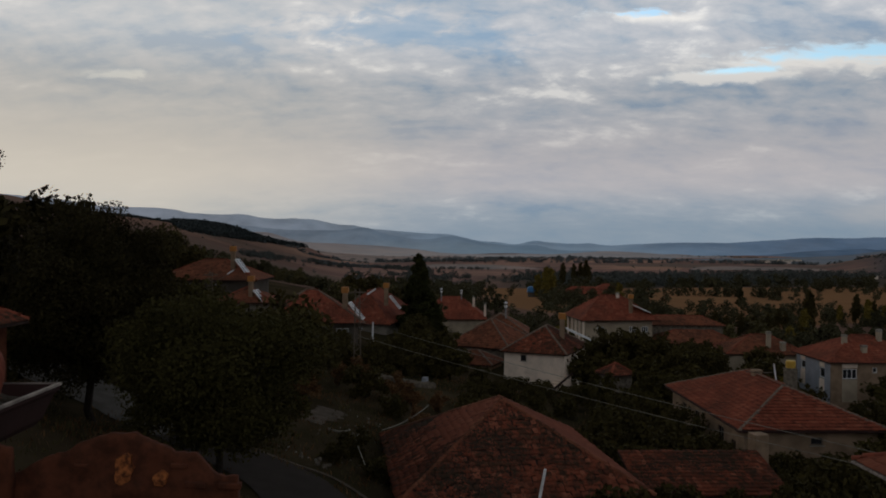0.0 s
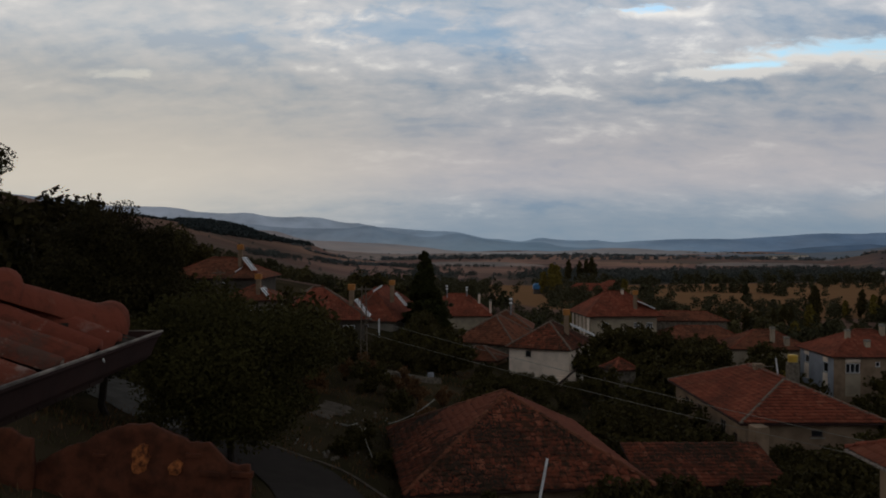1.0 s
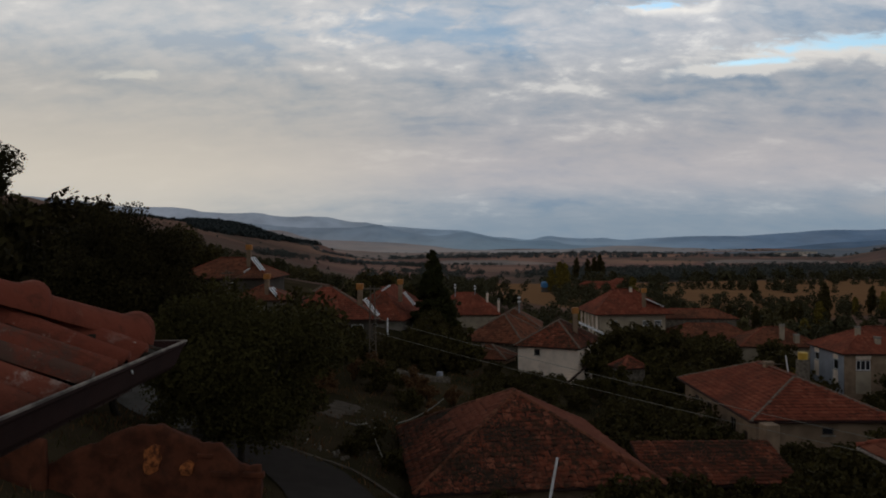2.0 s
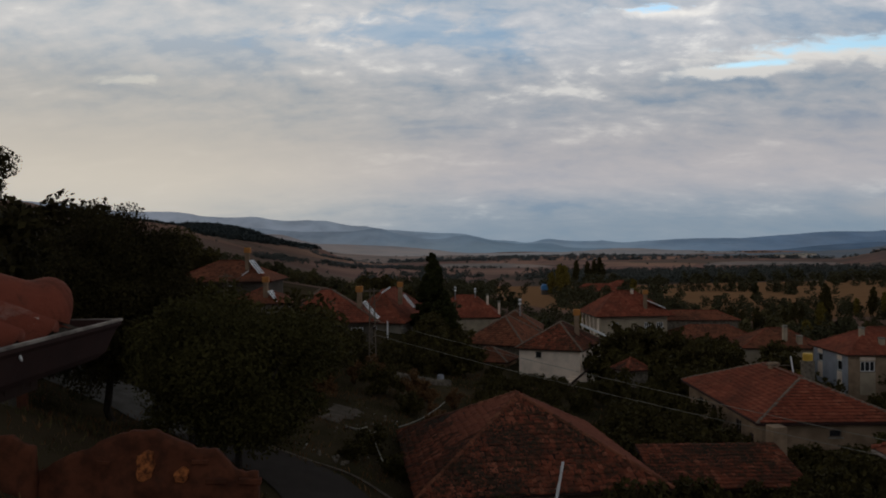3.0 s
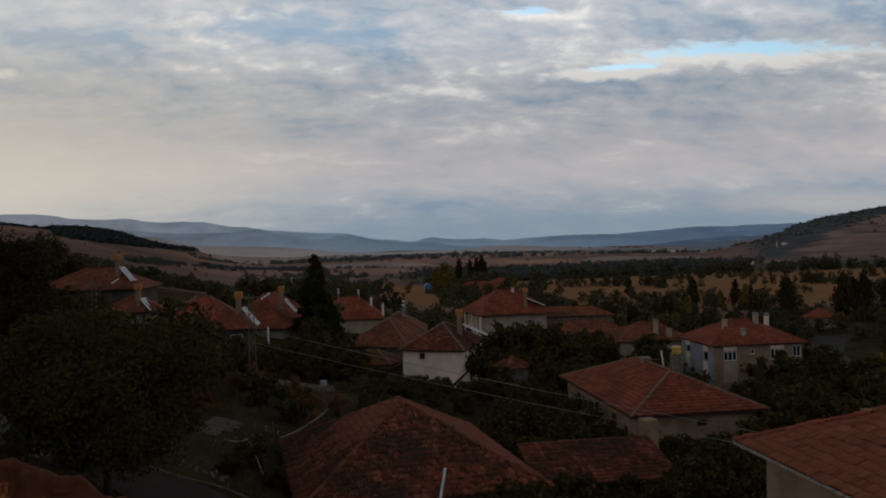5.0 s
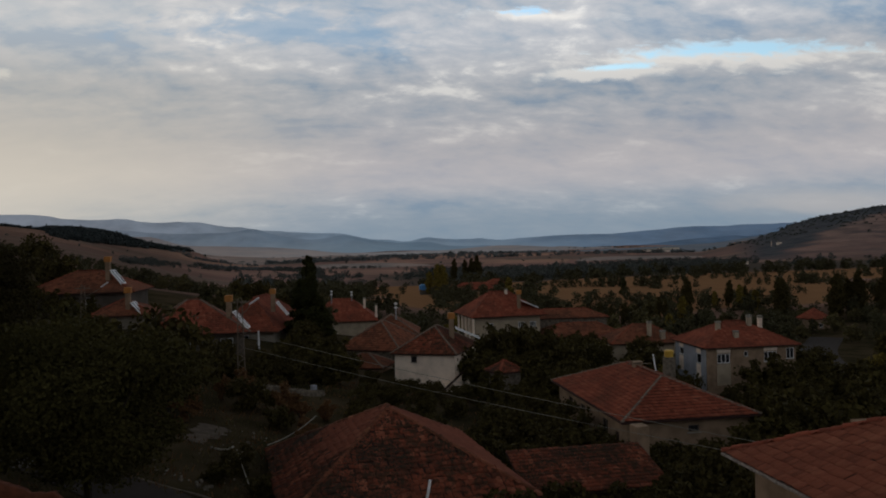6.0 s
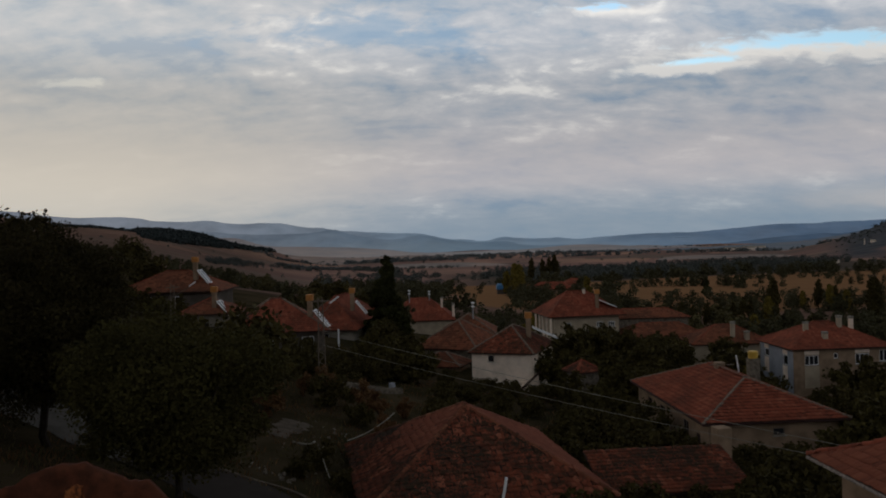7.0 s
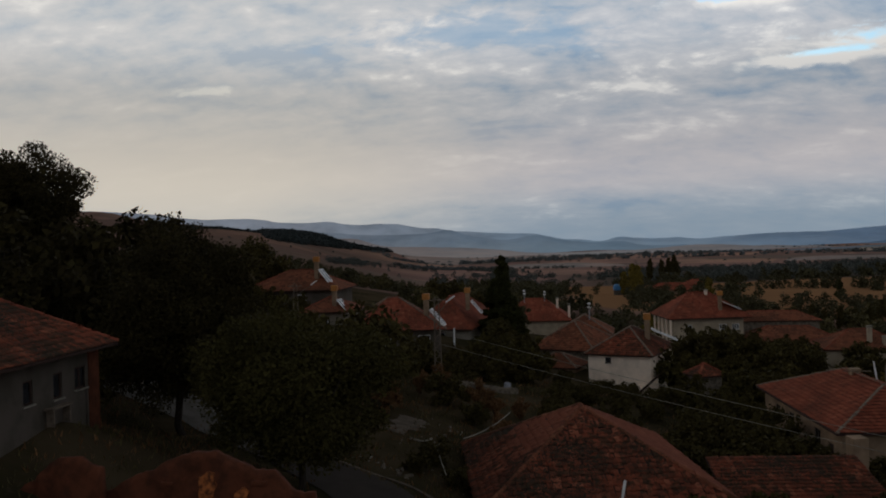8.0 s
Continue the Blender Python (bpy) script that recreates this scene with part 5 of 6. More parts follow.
# ---- the ruined mud-brick walls ----
def ruin(name, x0, x1, y, base, tops, seed, label, patches=()):
    """A broken adobe wall whose top rises and falls between a few heights."""
    rng = np.random.default_rng(seed)
    ob = thing(name, Matrix(), label, "ruin")
    cols, rows, th = 56, 22, 0.55
    xs = np.linspace(x0, x1, cols)
    top = np.interp(np.linspace(0, 1, cols), np.linspace(0, 1, len(tops)), tops) + np.array([noise.fractal(Vector((x * 2.3, seed, 0)), 1.0, 2.0, 4) * 0.10 for x in xs])
    v = []
    for side in (0, 1):
        for j in range(rows):
            for i in range(cols):
                z = base + (top[i] - base) * j / (rows - 1)
                bulge = noise.fractal(Vector((xs[i] * 1.1, z * 1.1, seed + side * 7)), 1.0, 2.0, 5) * 0.14
                thin = th * (1 - 0.55 * (j / (rows - 1)) ** 4)
                v.append((xs[i], y + (-thin / 2 - bulge if side == 0 else thin / 2 + bulge), z))
    i = np.arange(cols * rows).reshape(rows, cols)
    q = np.stack([i[:-1, :-1], i[:-1, 1:], i[1:, 1:], i[1:, :-1]], -1).reshape(-1, 4)
    k = cols * rows
    rim = np.concatenate([i[-1, :], ])
    f = np.concatenate([q, q[:, ::-1] + k, np.stack([rim[:-1], rim[1:], rim[1:] + k, rim[:-1] + k], 1),
                        np.stack([i[:-1, 0] + k, i[:-1, 0], i[1:, 0], i[1:, 0] + k], 1), np.stack([i[:-1, -1], i[:-1, -1] + k, i[1:, -1] + k, i[1:, -1]], 1)])
    piece("wall_core", mesh_of("wall_core", v, f, "adobe", True), ob)
    # raised ragged patches, brighter orange than the wall core
    for px, pz, w, h in patches:
        pv, pf = [(px, y - 0.36, pz)], []
        m = 26
        for j in range(m):
            an = 6.2832 * j / m
            r = 1 + noise.fractal(Vector((math.cos(an) * 1.3, math.sin(an) * 1.3, px)), 1.0, 2.0, 4) * 0.45
            pv.append((px + math.cos(an) * w * r, y - 0.33 + 0.02 * math.sin(an * 3), pz + math.sin(an) * h * r))
        bm = bmesh.new()
        vs = [bm.verts.new(p) for p in pv]
        low = [bm.verts.new((p[0], p[1] + 0.2, p[2])) for p in pv[1:]]
        for j in range(m):
            bm.faces.new((vs[0], vs[1 + j], vs[1 + (j + 1) % m]))
            bm.faces.new((vs[1 + j], low[j], low[(j + 1) % m], vs[1 + (j + 1) % m]))
        bmesh.ops.recalc_face_normals(bm, faces=bm.faces[:])
        part("plaster_patch", bm, "orange_patch", ob, "raised patch in a paler orange than the wall")
    return ob


wall_ruin = ruin("ruined_wall", -13.2, -6.3, 24.0, 1.2, (4.5, 4.8, 5.15, 5.32, 5.68, 5.80, 5.82, 5.55, 5.30, 5.22, 4.60, 4.52), 21, "crumbling reddish mud-brick wall with paler orange patches", [(-9.6, 4.75, 0.26, 0.42), (-8.55, 4.55, 0.22, 0.24)])
for o, s in (((-8.0, 23.55, 4.9), 0.16), ((-7.5, 23.5, 4.35), 0.2), ((-10.9, 23.5, 4.9), 0.14), ((-6.5, 23.6, 4.3), 0.22)):
    ob = new("mud_brick", bpy.data.meshes.new("mud_brick"))
    bm = bmesh.new()
    box(bm, (-s * 1.5, -s * 0.7, -s * 0.4), (s * 1.5, s * 0.7, s * 0.4), None, s * 0.1)
    bm.to_mesh(ob.data)
    bm.free()
    ob.data.materials.append(MAT["adobe"])
    ob.matrix_basis = pose(o[0], o[1] + 0.28, o[2], 0, 4, 6)
    ob.parent = wall_ruin
ruin("ruined_wall_stub", -15.6, -12.9, 23.6, 2.0, (4.7, 5.3, 5.8, 5.75, 5.4), 33, "rounded stub of a reddish mud-brick wall")

# ---- poles and wires ----
def lattice_pole(x, y, top, reach, rise, label="slim grey steel lattice power pole with a street lamp"):
    z0 = gz(x, y)
    ob = thing("power_pole", pose(x, y, z0, 0, 0, 12), label, "power pole", "power poles")
    h = top - z0
    for sx in (-1, 1):
        for sy in (-1, 1):
            bm = bmesh.new()
            tube(bm, (sx * 0.30, sy * 0.18, -0.5), (sx * 0.16, sy * 0.12, h), 0.030, None, 5)
            part("leg", bm, "wood_grey", ob)
    for i in range(int(h / 0.8)):
        bm = bmesh.new()
        z = 0.6 + i * 0.8
        w = 0.30 - 0.14 * z / h
        for sy in (-0.15, 0.15):
            tube(bm, (-w, sy, z), (w, sy, z + 0.4), 0.018, None, 4)
            tube(bm, (w, sy, z + 0.4), (-w, sy, z + 0.8), 0.018, None, 4)
        part("brace", bm, "wood_grey", ob)
    bm = bmesh.new()
    box(bm, (-0.7, -0.05, h - 0.3), (0.7, 0.05, h - 0.2))
    part("crossarm", bm, "wood_grey", ob)
    # a street lamp on a rising arm
    lamp_x, lamp_z = reach, h + rise
    turn_back = Matrix.Rotation(radians(-12), 3, "Z")
    bm = bmesh.new()
    sweep(bm, [turn_back @ Vector(p) for p in ((0, 0, h - 1.2), (lamp_x * 0.55, 0, lamp_z - 0.75), (lamp_x, 0, lamp_z - 0.3))], [0.03, 0.028, 0.025], 6)
    arm = part("lamp_arm", bm, "wood_grey", ob)
    bm = bmesh.new()
    slope = turn_back.to_4x4() @ Matrix.Translation((lamp_x + 0.32, 0, lamp_z)) @ Matrix.Rotation(radians(-34), 4, "Y")
    box(bm, (-0.42, -0.13, -0.06), (0.42, 0.13, 0.07), slope, 0.05)
    part("lamp_head", bm, "white_paint", arm, "pale street lamp head")
    return ob


lattice_pole(-6.7, 62, 8.0, 0.75, -0.2)
lattice_pole(-24.5, 85, 8.3, 1.75, 0.05)


def cable(name, p, q, sag, r, label, mat="stone"):
    bm = bmesh.new()
    p, q = Vector(p), Vector(q)
    pts = [p.lerp(q, i / 24) - Vector((0, 0, sag * 4 * (i / 24) * (1 - i / 24))) for i in range(25)]
    sweep(bm, pts, [r] * len(pts), 6)
    return tagged(part(name, bm, mat, None), label, name.split("_")[-1], "overhead cables" if "overhead" in name else "")


cable("overhead_cable", (-6.6, 62, 5.5), (25.1, 25.6, 2.5), 0.35, 0.014, "thin pale overhead power cable", "concrete")
cable("overhead_cable", (-6.6, 62, 4.4), (25.7, 28.0, 1.45), 0.35, 0.014, "thin pale overhead power cable", "concrete")
bm = bmesh.new()
tube(bm, (25.4, 26.6, gz(25.4, 26.6) - 0.5), (25.4, 26.6, 6.0), 0.13, 0.09, 10)
tagged(part("wooden_pole", bm, "wood_grey", None), "weathered wooden pole carrying the cables", "pole")

bm = bmesh.new()
tube(bm, (2.85, 28.7, gz(2.85, 28.7) - 0.4), (3.545, 28.7, 3.52), 0.06, 0.05, 10)
tagged(part("white_pole", bm, "white_paint", None), "slightly leaning whitewashed pole in a yard", "pole")
bm = bmesh.new()
tube(bm, (-6.9, 78, gz(-6.9, 78) - 0.3), (-6.88, 78, 3.9), 0.09, 0.08, 8)
tagged(part("porch_post", bm, "white_paint", None), "pale post under the house eaves", "post")
bm = bmesh.new()
tube(bm, (26.6, 63.0, gz(26.6, 63)), (25.66, 63.0, 2.35), 0.08, 0.06, 8)
tagged(part("leaning_post", bm, "white_paint", None), "pale leaning post behind the long house", "post")
cable("water_pipe", (-3.6, 46.2, 0.85), (-1.0, 50.4, 1.45), 0.22, 0.032, "pale plastic pipe beside a roof edge", "concrete")
cable("garden_rail", (-5.0, 44.6, 0.9), (-3.9, 39.2, 0.75), 0.05, 0.026, "pale pole rail on the garden bank", "concrete")

# ---- blue sheet far off ----
bm = bmesh.new()
box(bm, (-2.0, -1.5, -0.9), (2.0, 1.5, 1.6), None, 0.6)
sheet = part("tarpaulin", bm, "blue_sheet", None)
sheet.matrix_basis = pose(32.4, 294, gz(32.4, 294) + 2.2)
tagged(sheet, "bright blue tarpaulin over a stack", "tarpaulin")
bm = bmesh.new()
box(bm, (-1.8, -1.3, -6), (1.8, 1.3, 2.2))
st = part("hay_stack", bm, "plaster_dull", None)
st.matrix_basis = pose(32.4, 294, gz(32.4, 294))
tagged(st, "straw stack under a blue tarpaulin", "stack")

# ---- stairs beside the white house ----
stair = thing("outside_stair", pose(12.3, 80.9, -1.55, 0, 0, 40), "whitewashed outside stair with a dark sloping rail", "stairs")
for i in range(7):
    bm = bmesh.new()
    box(bm, (-0.42 * (i + 1), -0.55, -0.20 * (i + 1) - 0.9), (-0.42 * i, 0.55, -0.20 * i), None, 0.02)
    part("step", bm, "plaster_white", stair)
bm = bmesh.new()
box(bm, (-3.3, -0.70, 0.10), (0.2, -0.56, 0.30), pose(0, 0, 0, 0, 0, 0) @ Matrix.Rotation(-math.atan(0.2 / 0.42), 4, "Y"), 0.02)
part("rail", bm, "wood_dark", stair)

# ---- far farm buildings and a slim tower ----
def far_shed(x, y, length, width, high, turn, mat="plaster_white", label="long low white farm building far down the valley"):
    ob = thing("farm_building", pose(x, y, gz(x, y), 0, 0, turn), label, "building", "far farm buildings")
    bm = bmesh.new()
    box(bm, (-length / 2, -width / 2, -1.5), (length / 2, width / 2, high))
    part("wall", bm, mat, ob)
    bm = bmesh.new()
    for k in (-1, 1):
        slab(bm, [(-length / 2 - 0.3, k * (width / 2 + 0.4), high + 0.05), (length / 2 + 0.3, k * (width / 2 + 0.4), high + 0.05), (length / 2 + 0.3, 0, high + width * 0.22), (-length / 2 - 0.3, 0, high + width * 0.22)], 0.15)
    part("roof", bm, "concrete", ob)


for x, y, length, width, high, turn in ((874, 2032, 34, 12, 5, 8), (838, 2010, 22, 10, 5, -5), (714, 1790, 40, 12, 5, 4), (770, 1830, 18, 9, 5, 12), (297, 560, 3, 2.2, 2.2, 20), (620, 1075, 6, 4, 3, 10)):
    far_shed(x, y, length, width, high, turn)
tower = thing("tower", pose(602, 1064, gz(602, 1064)), "slim white tower with a pointed cap among trees", "tower")
bm = bmesh.new()
tube(bm, (0, 0, -1), (0, 0, 7.6), 0.62, 0.5, 12)
part("shaft", bm, "plaster_white", tower)
bm = bmesh.new()
tube(bm, (0, 0, 6.2), (0, 0, 6.6), 0.6, 0.95, 12)
part("balcony", bm, "plaster_white", tower)
bm = bmesh.new()
tube(bm, (0, 0, 7.6), (0, 0, 10.2), 0.58, 0.04, 12)
part("cap", bm, "steel", tower)

# ---- rubble on the bank ----
rng_r = np.random.default_rng(44)
rock_meshes = []
for i in range(4):
    bm = bmesh.new()
    bmesh.ops.create_icosphere(bm, subdivisions=1, radius=1)
    for v in bm.verts:
        v.co *= 0.7 + 0.5 * rng_r.random()
    me = bpy.data.meshes.new("rock")
    bm.to_mesh(me)
    bm.free()
    me.materials.append(MAT["stone" if i else "concrete"])
    rock_meshes.append(me)
for i in range(90):
    x, y = (-5.4 + rng_r.normal() * 1.1, 45.5 + rng_r.normal() * 3.2) if i < 48 else (lambda u: (-12.0 + 6.6 * u, 43.6 - 4.4 * u + abs(rng_r.normal()) * 0.7))(rng_r.random())
    s = 0.05 + 0.14 * rng_r.random() ** 2.5
    ob = new("rock", rock_meshes[i % 4])
    ob.matrix_basis = Matrix.LocRotScale((x, y, gz(x, y) + s * 0.3), Euler(rng_r.random(3) * 6), (s, s * 1.2, s * 0.7))
    tagged(ob, "pale rubble stone lying on the bank", "rock", "rubble on the bank")

for i in range(34):
    t = i / 33
    x, y = float(np.interp(t, (0, 0.34, 0.64, 1), (-6.4, -4.4, -2.6, -0.8))), float(np.interp(t, (0, 0.34, 0.64, 1), (64.6, 65.4, 65.6, 66.8)))
    s = 0.10 + 0.06 * rng_r.random()
    piece("stone", rock_meshes[1 + i % 3], garden_wall, Matrix.LocRotScale((x, y, gz(x, y) + 0.36 + s * 0.1), Euler(rng_r.random(3) * 6), (s * 1.3, s, s * 0.8)))

bm = bmesh.new()
tube(bm, (0, 0, -0.1), (0, 0, 0.35), 0.26, 0.29, 14)
tube(bm, (0, 0, 0.35), (0, 0, 0.7), 0.29, 0.26, 14)
barrel = part("barrel", bm, "plaster_blue", None)
barrel.matrix_basis = pose(-1.6, 67.4, gz(-1.6, 67.4))
tagged(barrel, "pale blue plastic barrel behind the garden wall", "barrel")
bm = bmesh.new()
sweep(bm, [(math.cos(a * 0.28) * 0.5, math.sin(a * 0.28) * 0.4, 0.12 + 0.03 * math.sin(a)) for a in range(12, 25)], [0.06] * 13, 6)
basin = part("trough_rim", bm, "concrete", None)
basin.matrix_basis = pose(-6.0, 46.6, gz(-6.0, 46.6))
tagged(basin, "broken pale rim of a buried water trough", "trough")

# ---- trees, the nearest first ----
stand(broad_tree(101, 9.7, 3.45, 2.4, 95000, 0.074, "leaf_walnut", "large dark walnut tree above the street", 190, "walnut_tree", bulk=2.6), -16.8, 38.6, 0.4)
stand(broad_tree(102, 7.7, 4.05, 2.15, 95000, 0.072, "leaf_fruit", "broad green fruit tree leaning over the street", 150, "fruit_tree"), -9.7, 33.6, 1.0)
stand(broad_tree(103, 12.3, 4.6, 2.6, 62000, 0.115, "leaf_walnut", "tall dark tree on the upper slope", 90), -36.4, 56.5, 0.0)
round_a = stand(broad_tree(104, 5.0, 2.6, 0.7, 2800, 0.200, "leaf_dark", "dark round garden tree", 60, "garden_tree"), -10.2, 52.5, 0.3, 1.25)
round_b = stand(broad_tree(105, 4.4, 2.4, 0.5, 2800, 0.200, "leaf_green", "green garden tree among the houses", 55, "garden_tree"), 18.5, 69, 0.3)
round_c = stand(broad_tree(106, 5.6, 2.5, 0.35, 2800, 0.205, "leaf_dark", "dark upright garden tree", 60, "garden_tree"), 20.0, 97, 0.8)
shrub = stand(broad_tree(107, 2.2, 1.7, 0.2, 2600, 0.125, "leaf_dark", "low dark shrub among the village gardens", 34, "shrub"), -5.6, 56.8, 0.1)
russet = stand(broad_tree(108, 3.0, 1.5, 0.4, 2800, 0.11, "leaf_russet", "russet autumn shrub below the power pole", 34, "shrub"), -6.9, 60.8, 0.0, 0.6)
fir = stand(conifer(109, 8.8, 2.5, 17000, 0.20, "dark conifer beside a tile roof"), -2.6, 101, 0.0)
poplar = stand(column_tree(110, 12.5, 1.9, 7000, 0.24, "needles", "dark columnar cypress standing alone"), -6.6, 213, 0.0)
yellow = stand(column_tree(111, 11.0, 1.9, 3600, 0.30, "leaf_yellow", "yellowing autumn poplar at the fields"), 36.8, 288, 0.0)
green_pop = stand(column_tree(112, 12.0, 1.8, 4200, 0.28, "leaf_dark", "dark green poplar in a row at the fields"), 84.5, 499, 0.0, 1.2)

far_a = stand(broad_tree(121, 5.4, 2.5, 0.5, 800, 0.40, "leaf_far", "dark tree at the edge of the village", 40, "garden_tree"), 30, 160, 0.3)
far_b = stand(broad_tree(122, 4.6, 2.6, 0.3, 800, 0.40, "leaf_olive", "olive-green orchard tree beyond the houses", 40, "garden_tree"), 52, 150, 1.3)
far_c = stand(broad_tree(123, 6.6, 2.2, 0.25, 800, 0.40, "leaf_far", "slim dark tree beyond the houses", 40, "garden_tree"), 74, 158, 2.3)
olive = stand(broad_tree(124, 4.2, 2.0, 0.5, 5000, 0.13, "leaf_yellow", "yellowing autumn fruit tree in a garden", 45, "garden_tree"), 33, 101, 2.0, 0.9)

rng_t = np.random.default_rng(200)


def grow(tree, spots):
    for x, y, s in spots:
        plant(tree, x, y, rng_t.random() * 6.28, s * (0.92 + 0.16 * rng_t.random()), 0.9 + 0.2 * rng_t.random())


def orchard(trees, count, x0, x1, y0, y1, small, large, gap):
    """Trees scattered over a quarter of the village, off the houses, the streets and each other."""
    put = []
    for _ in range(count * 30):
        if len(put) >= count:
            break
        x, y, s = x0 + (x1 - x0) * rng_t.random(), y0 + (y1 - y0) * rng_t.random(), small + (large - small) * rng_t.random()
        if any(math.hypot(x - hx, y - hy) < hr * 1.15 + 2.2 * s for hx, hy, hr in HOMES):
            continue
        if any(lx < x < hx and ly < y < hy for lx, hx, ly, hy in OPEN_GROUND) or any(math.hypot(x - p[0], y - p[1]) < gap * (s + p[2]) for p in put):
            continue
        put.append((x, y, s))
        grow(trees[len(put) % len(trees)], [put[-1]])


# yards, the slope below the white house, and the streets stay clear: west, east, south, north edge
OPEN_GROUND = ((-13, 2, 10, 58), (2, 13, 62, 83), (-6, 4, 58, 70), (43, 57, 80, 92), (62, 82, 68, 132), (78, 100, 118, 156), (11, 30, 30, 56), (8, 26, 104, 118), (-16, -4, 70, 82), (14, 22, 78, 90), (8, 32, 172, 230))
west_tree = stand(broad_tree(125, 5.4, 2.7, 0.5, 3600, 0.180, "leaf_walnut", "dense dark tree on the western slope", 60, "garden_tree"), -24.5, 46, 0.5, 1.5)
grow(west_tree, ((-38, 60, 1.6), (-44, 66, 1.8), (-50, 80, 1.8), (-30, 50, 1.5), (-27, 42, 1.4), (-42, 50, 1.7), (-36, 44, 1.6), (-54, 62, 1.9), (-31, 60, 1.5), (-23, 52, 1.2), (-46, 96, 1.5), (-40, 90, 1.6), (-25, 36.5, 1.0), (-29, 35, 1.2)))
grow(round_a, ((-13.2, 50, 1.0), (26.5, 95, 0.95), (34.5, 88, 1.0), (-3, 88, 0.7), (-19, 70, 0.6)))
grow(round_b, ((16.6, 79.6, 0.9), (13.6, 70.0, 0.75), (15.6, 62.5, 0.8), (18.5, 77, 1.1), (24.5, 44.5, 0.85), (27.5, 47.5, 0.9), (29.0, 50.6, 1.1), (31.0, 49.0, 1.1), (-17, 62, 0.7), (50.8, 86.4, 0.95), (53.8, 86.0, 1.05), (56.4, 88.6, 1.0), (-29.5, 93.5, 0.75), (-33.5, 94.5, 0.8), (-26.4, 93.0, 0.6), (-37, 96, 0.9), (-5.0, 83, 0.5), (33, 41, 1.1), (41, 44, 1.2), (36, 52, 1.2), (46, 46, 1.2), (52, 50, 1.2), (60, 56, 1.2)))
grow(round_c, ((23.2, 98.5, 0.9), (29.5, 99, 0.9), (38.5, 98, 0.95), (-36, 112, 1.2), (-9, 136, 1.0), (-13, 132, 1.2)))
grow(shrub, ((3.0, 68.0, 0.8), (-1.0, 74, 1.1), (6.5, 56, 0.8), (-9.5, 66, 1.2), (19.5, 46, 1.1), (-12.4, 58, 1.3), (-10.4, 44.0, 0.6), (2, 56, 0.9), (9.5, 52, 1.1), (13.5, 54, 1.3), (21, 42, 1.2), (-3.4, 53, 0.6), (17.0, 53, 1.15), (16.6, 57, 1.2), (16.4, 61, 1.2), (17.0, 48.2, 1.1),
             (15.2, 66, 1.1), (-8.4, 68, 0.9), (-6, 74, 1.1), (-10, 76, 1.1), (-17, 52, 1.1), (-20, 56, 1.1), (-21, 35.4, 1.1)))
grow(shrub, ((-23, 41, 1.0), (22, 37, 1.1), (25, 34, 1.1), (19, 34, 1.1), (10.6, 46.8, 1.1), (20.4, 48.6, 1.1), (22.8, 48.4, 1.1), (24.6, 48.8, 1.1), (27.2, 53, 1.1), (27.4, 57, 1.1), (7.4, 49.4, 1.0), (4.0, 51.8, 0.9), (13.4, 49.6, 1.2), (11.4, 57.0, 1.0), (12.6, 61, 1.1), (-4.9, 43.2, 0.55), (-5.6, 41.2, 0.5), (-3.4, 40.4, 0.6), (-2.6, 44.2, 0.6), (9.6, 65, 0.7), (11.8, 74, 0.8), (15.2, 76.6, 0.8)))
grow(shrub, ((4.6, 31.6, 0.9), (7.6, 33.0, 1.0), (9.6, 36.6, 0.9), (11.2, 37.4, 1.0), (13.6, 37.2, 0.9), (15.8, 37.4, 1.0), (18.0, 38.6, 1.1), (1.4, 30.6, 0.7), (17.6, 43.6, 0.8)))
grow(russet, ((-7.6, 58.4, 0.5), (-6.2, 62.4, 0.4), (-2.2, 55.2, 0.6), (-8.8, 51.0, 0.7), (-3.2, 56.4, 0.7), (-2.0, 47.6, 0.5), (-1.6, 51.6, 0.5), (-0.4, 57.2, 0.6)))
grow(round_b, ((15.8, 80.8, 0.7), (30.5, 113.4, 0.75), (34.0, 113.6, 0.7), (37.2, 113.2, 0.75), (39.6, 101.8, 0.8), (27.4, 110.5, 0.8), (43.4, 102.2, 0.7), (33, 123.4, 0.6)))
grow(round_c, ((57.5, 92.5, 1.15), (63.5, 84.0, 1.1), (58.6, 84.0, 1.1), (70.5, 82, 1.2), (72.5, 90.5, 1.2), (77, 99, 1.2), (80.5, 108, 1.2), (66.0, 76.0, 1.1)))
grow(round_b, ((14.6, 82.2, 1.0), (47.4, 84.6, 1.15), (49.2, 83.6, 0.95), (18.0, 72, 0.85)))
grow(far_a, ((12.9, 190, 0.95), (10.2, 194, 0.7)))
grow(olive, ((38, 92, 0.8), (62, 98, 0.9), (20, 133, 0.9), (-17, 77, 0.6), (70, 96, 1.0)))
grow(fir, ((-4.2, 104, 0.8), (-0.8, 99, 0.55)))
grow(green_pop, ((80.4, 500, 1.2), (88.3, 501, 1.45), (73.3, 500, 1.25), (109.9, 190, 0.95), (111.4, 192, 0.85), (121.5, 185, 0.92), (123.6, 187, 0.8), (128.1, 190, 0.78), (129.8, 188, 0.86), (131.6, 191, 0.8), (136.7, 190, 0.63), (139.5, 192, 0.7), (90.0, 200, 0.8), (91.8, 203, 0.66), (109.1, 215, 0.58), (112.2, 212, 0.5),
                 (76, 190, 0.45), (79, 192, 0.5), (82, 195, 0.42), (72, 188, 0.42), (68, 186, 0.45), (64, 184, 0.4), (60, 180, 0.5), (150, 205, 0.7), (158, 214, 0.7), (168, 230, 0.8)))
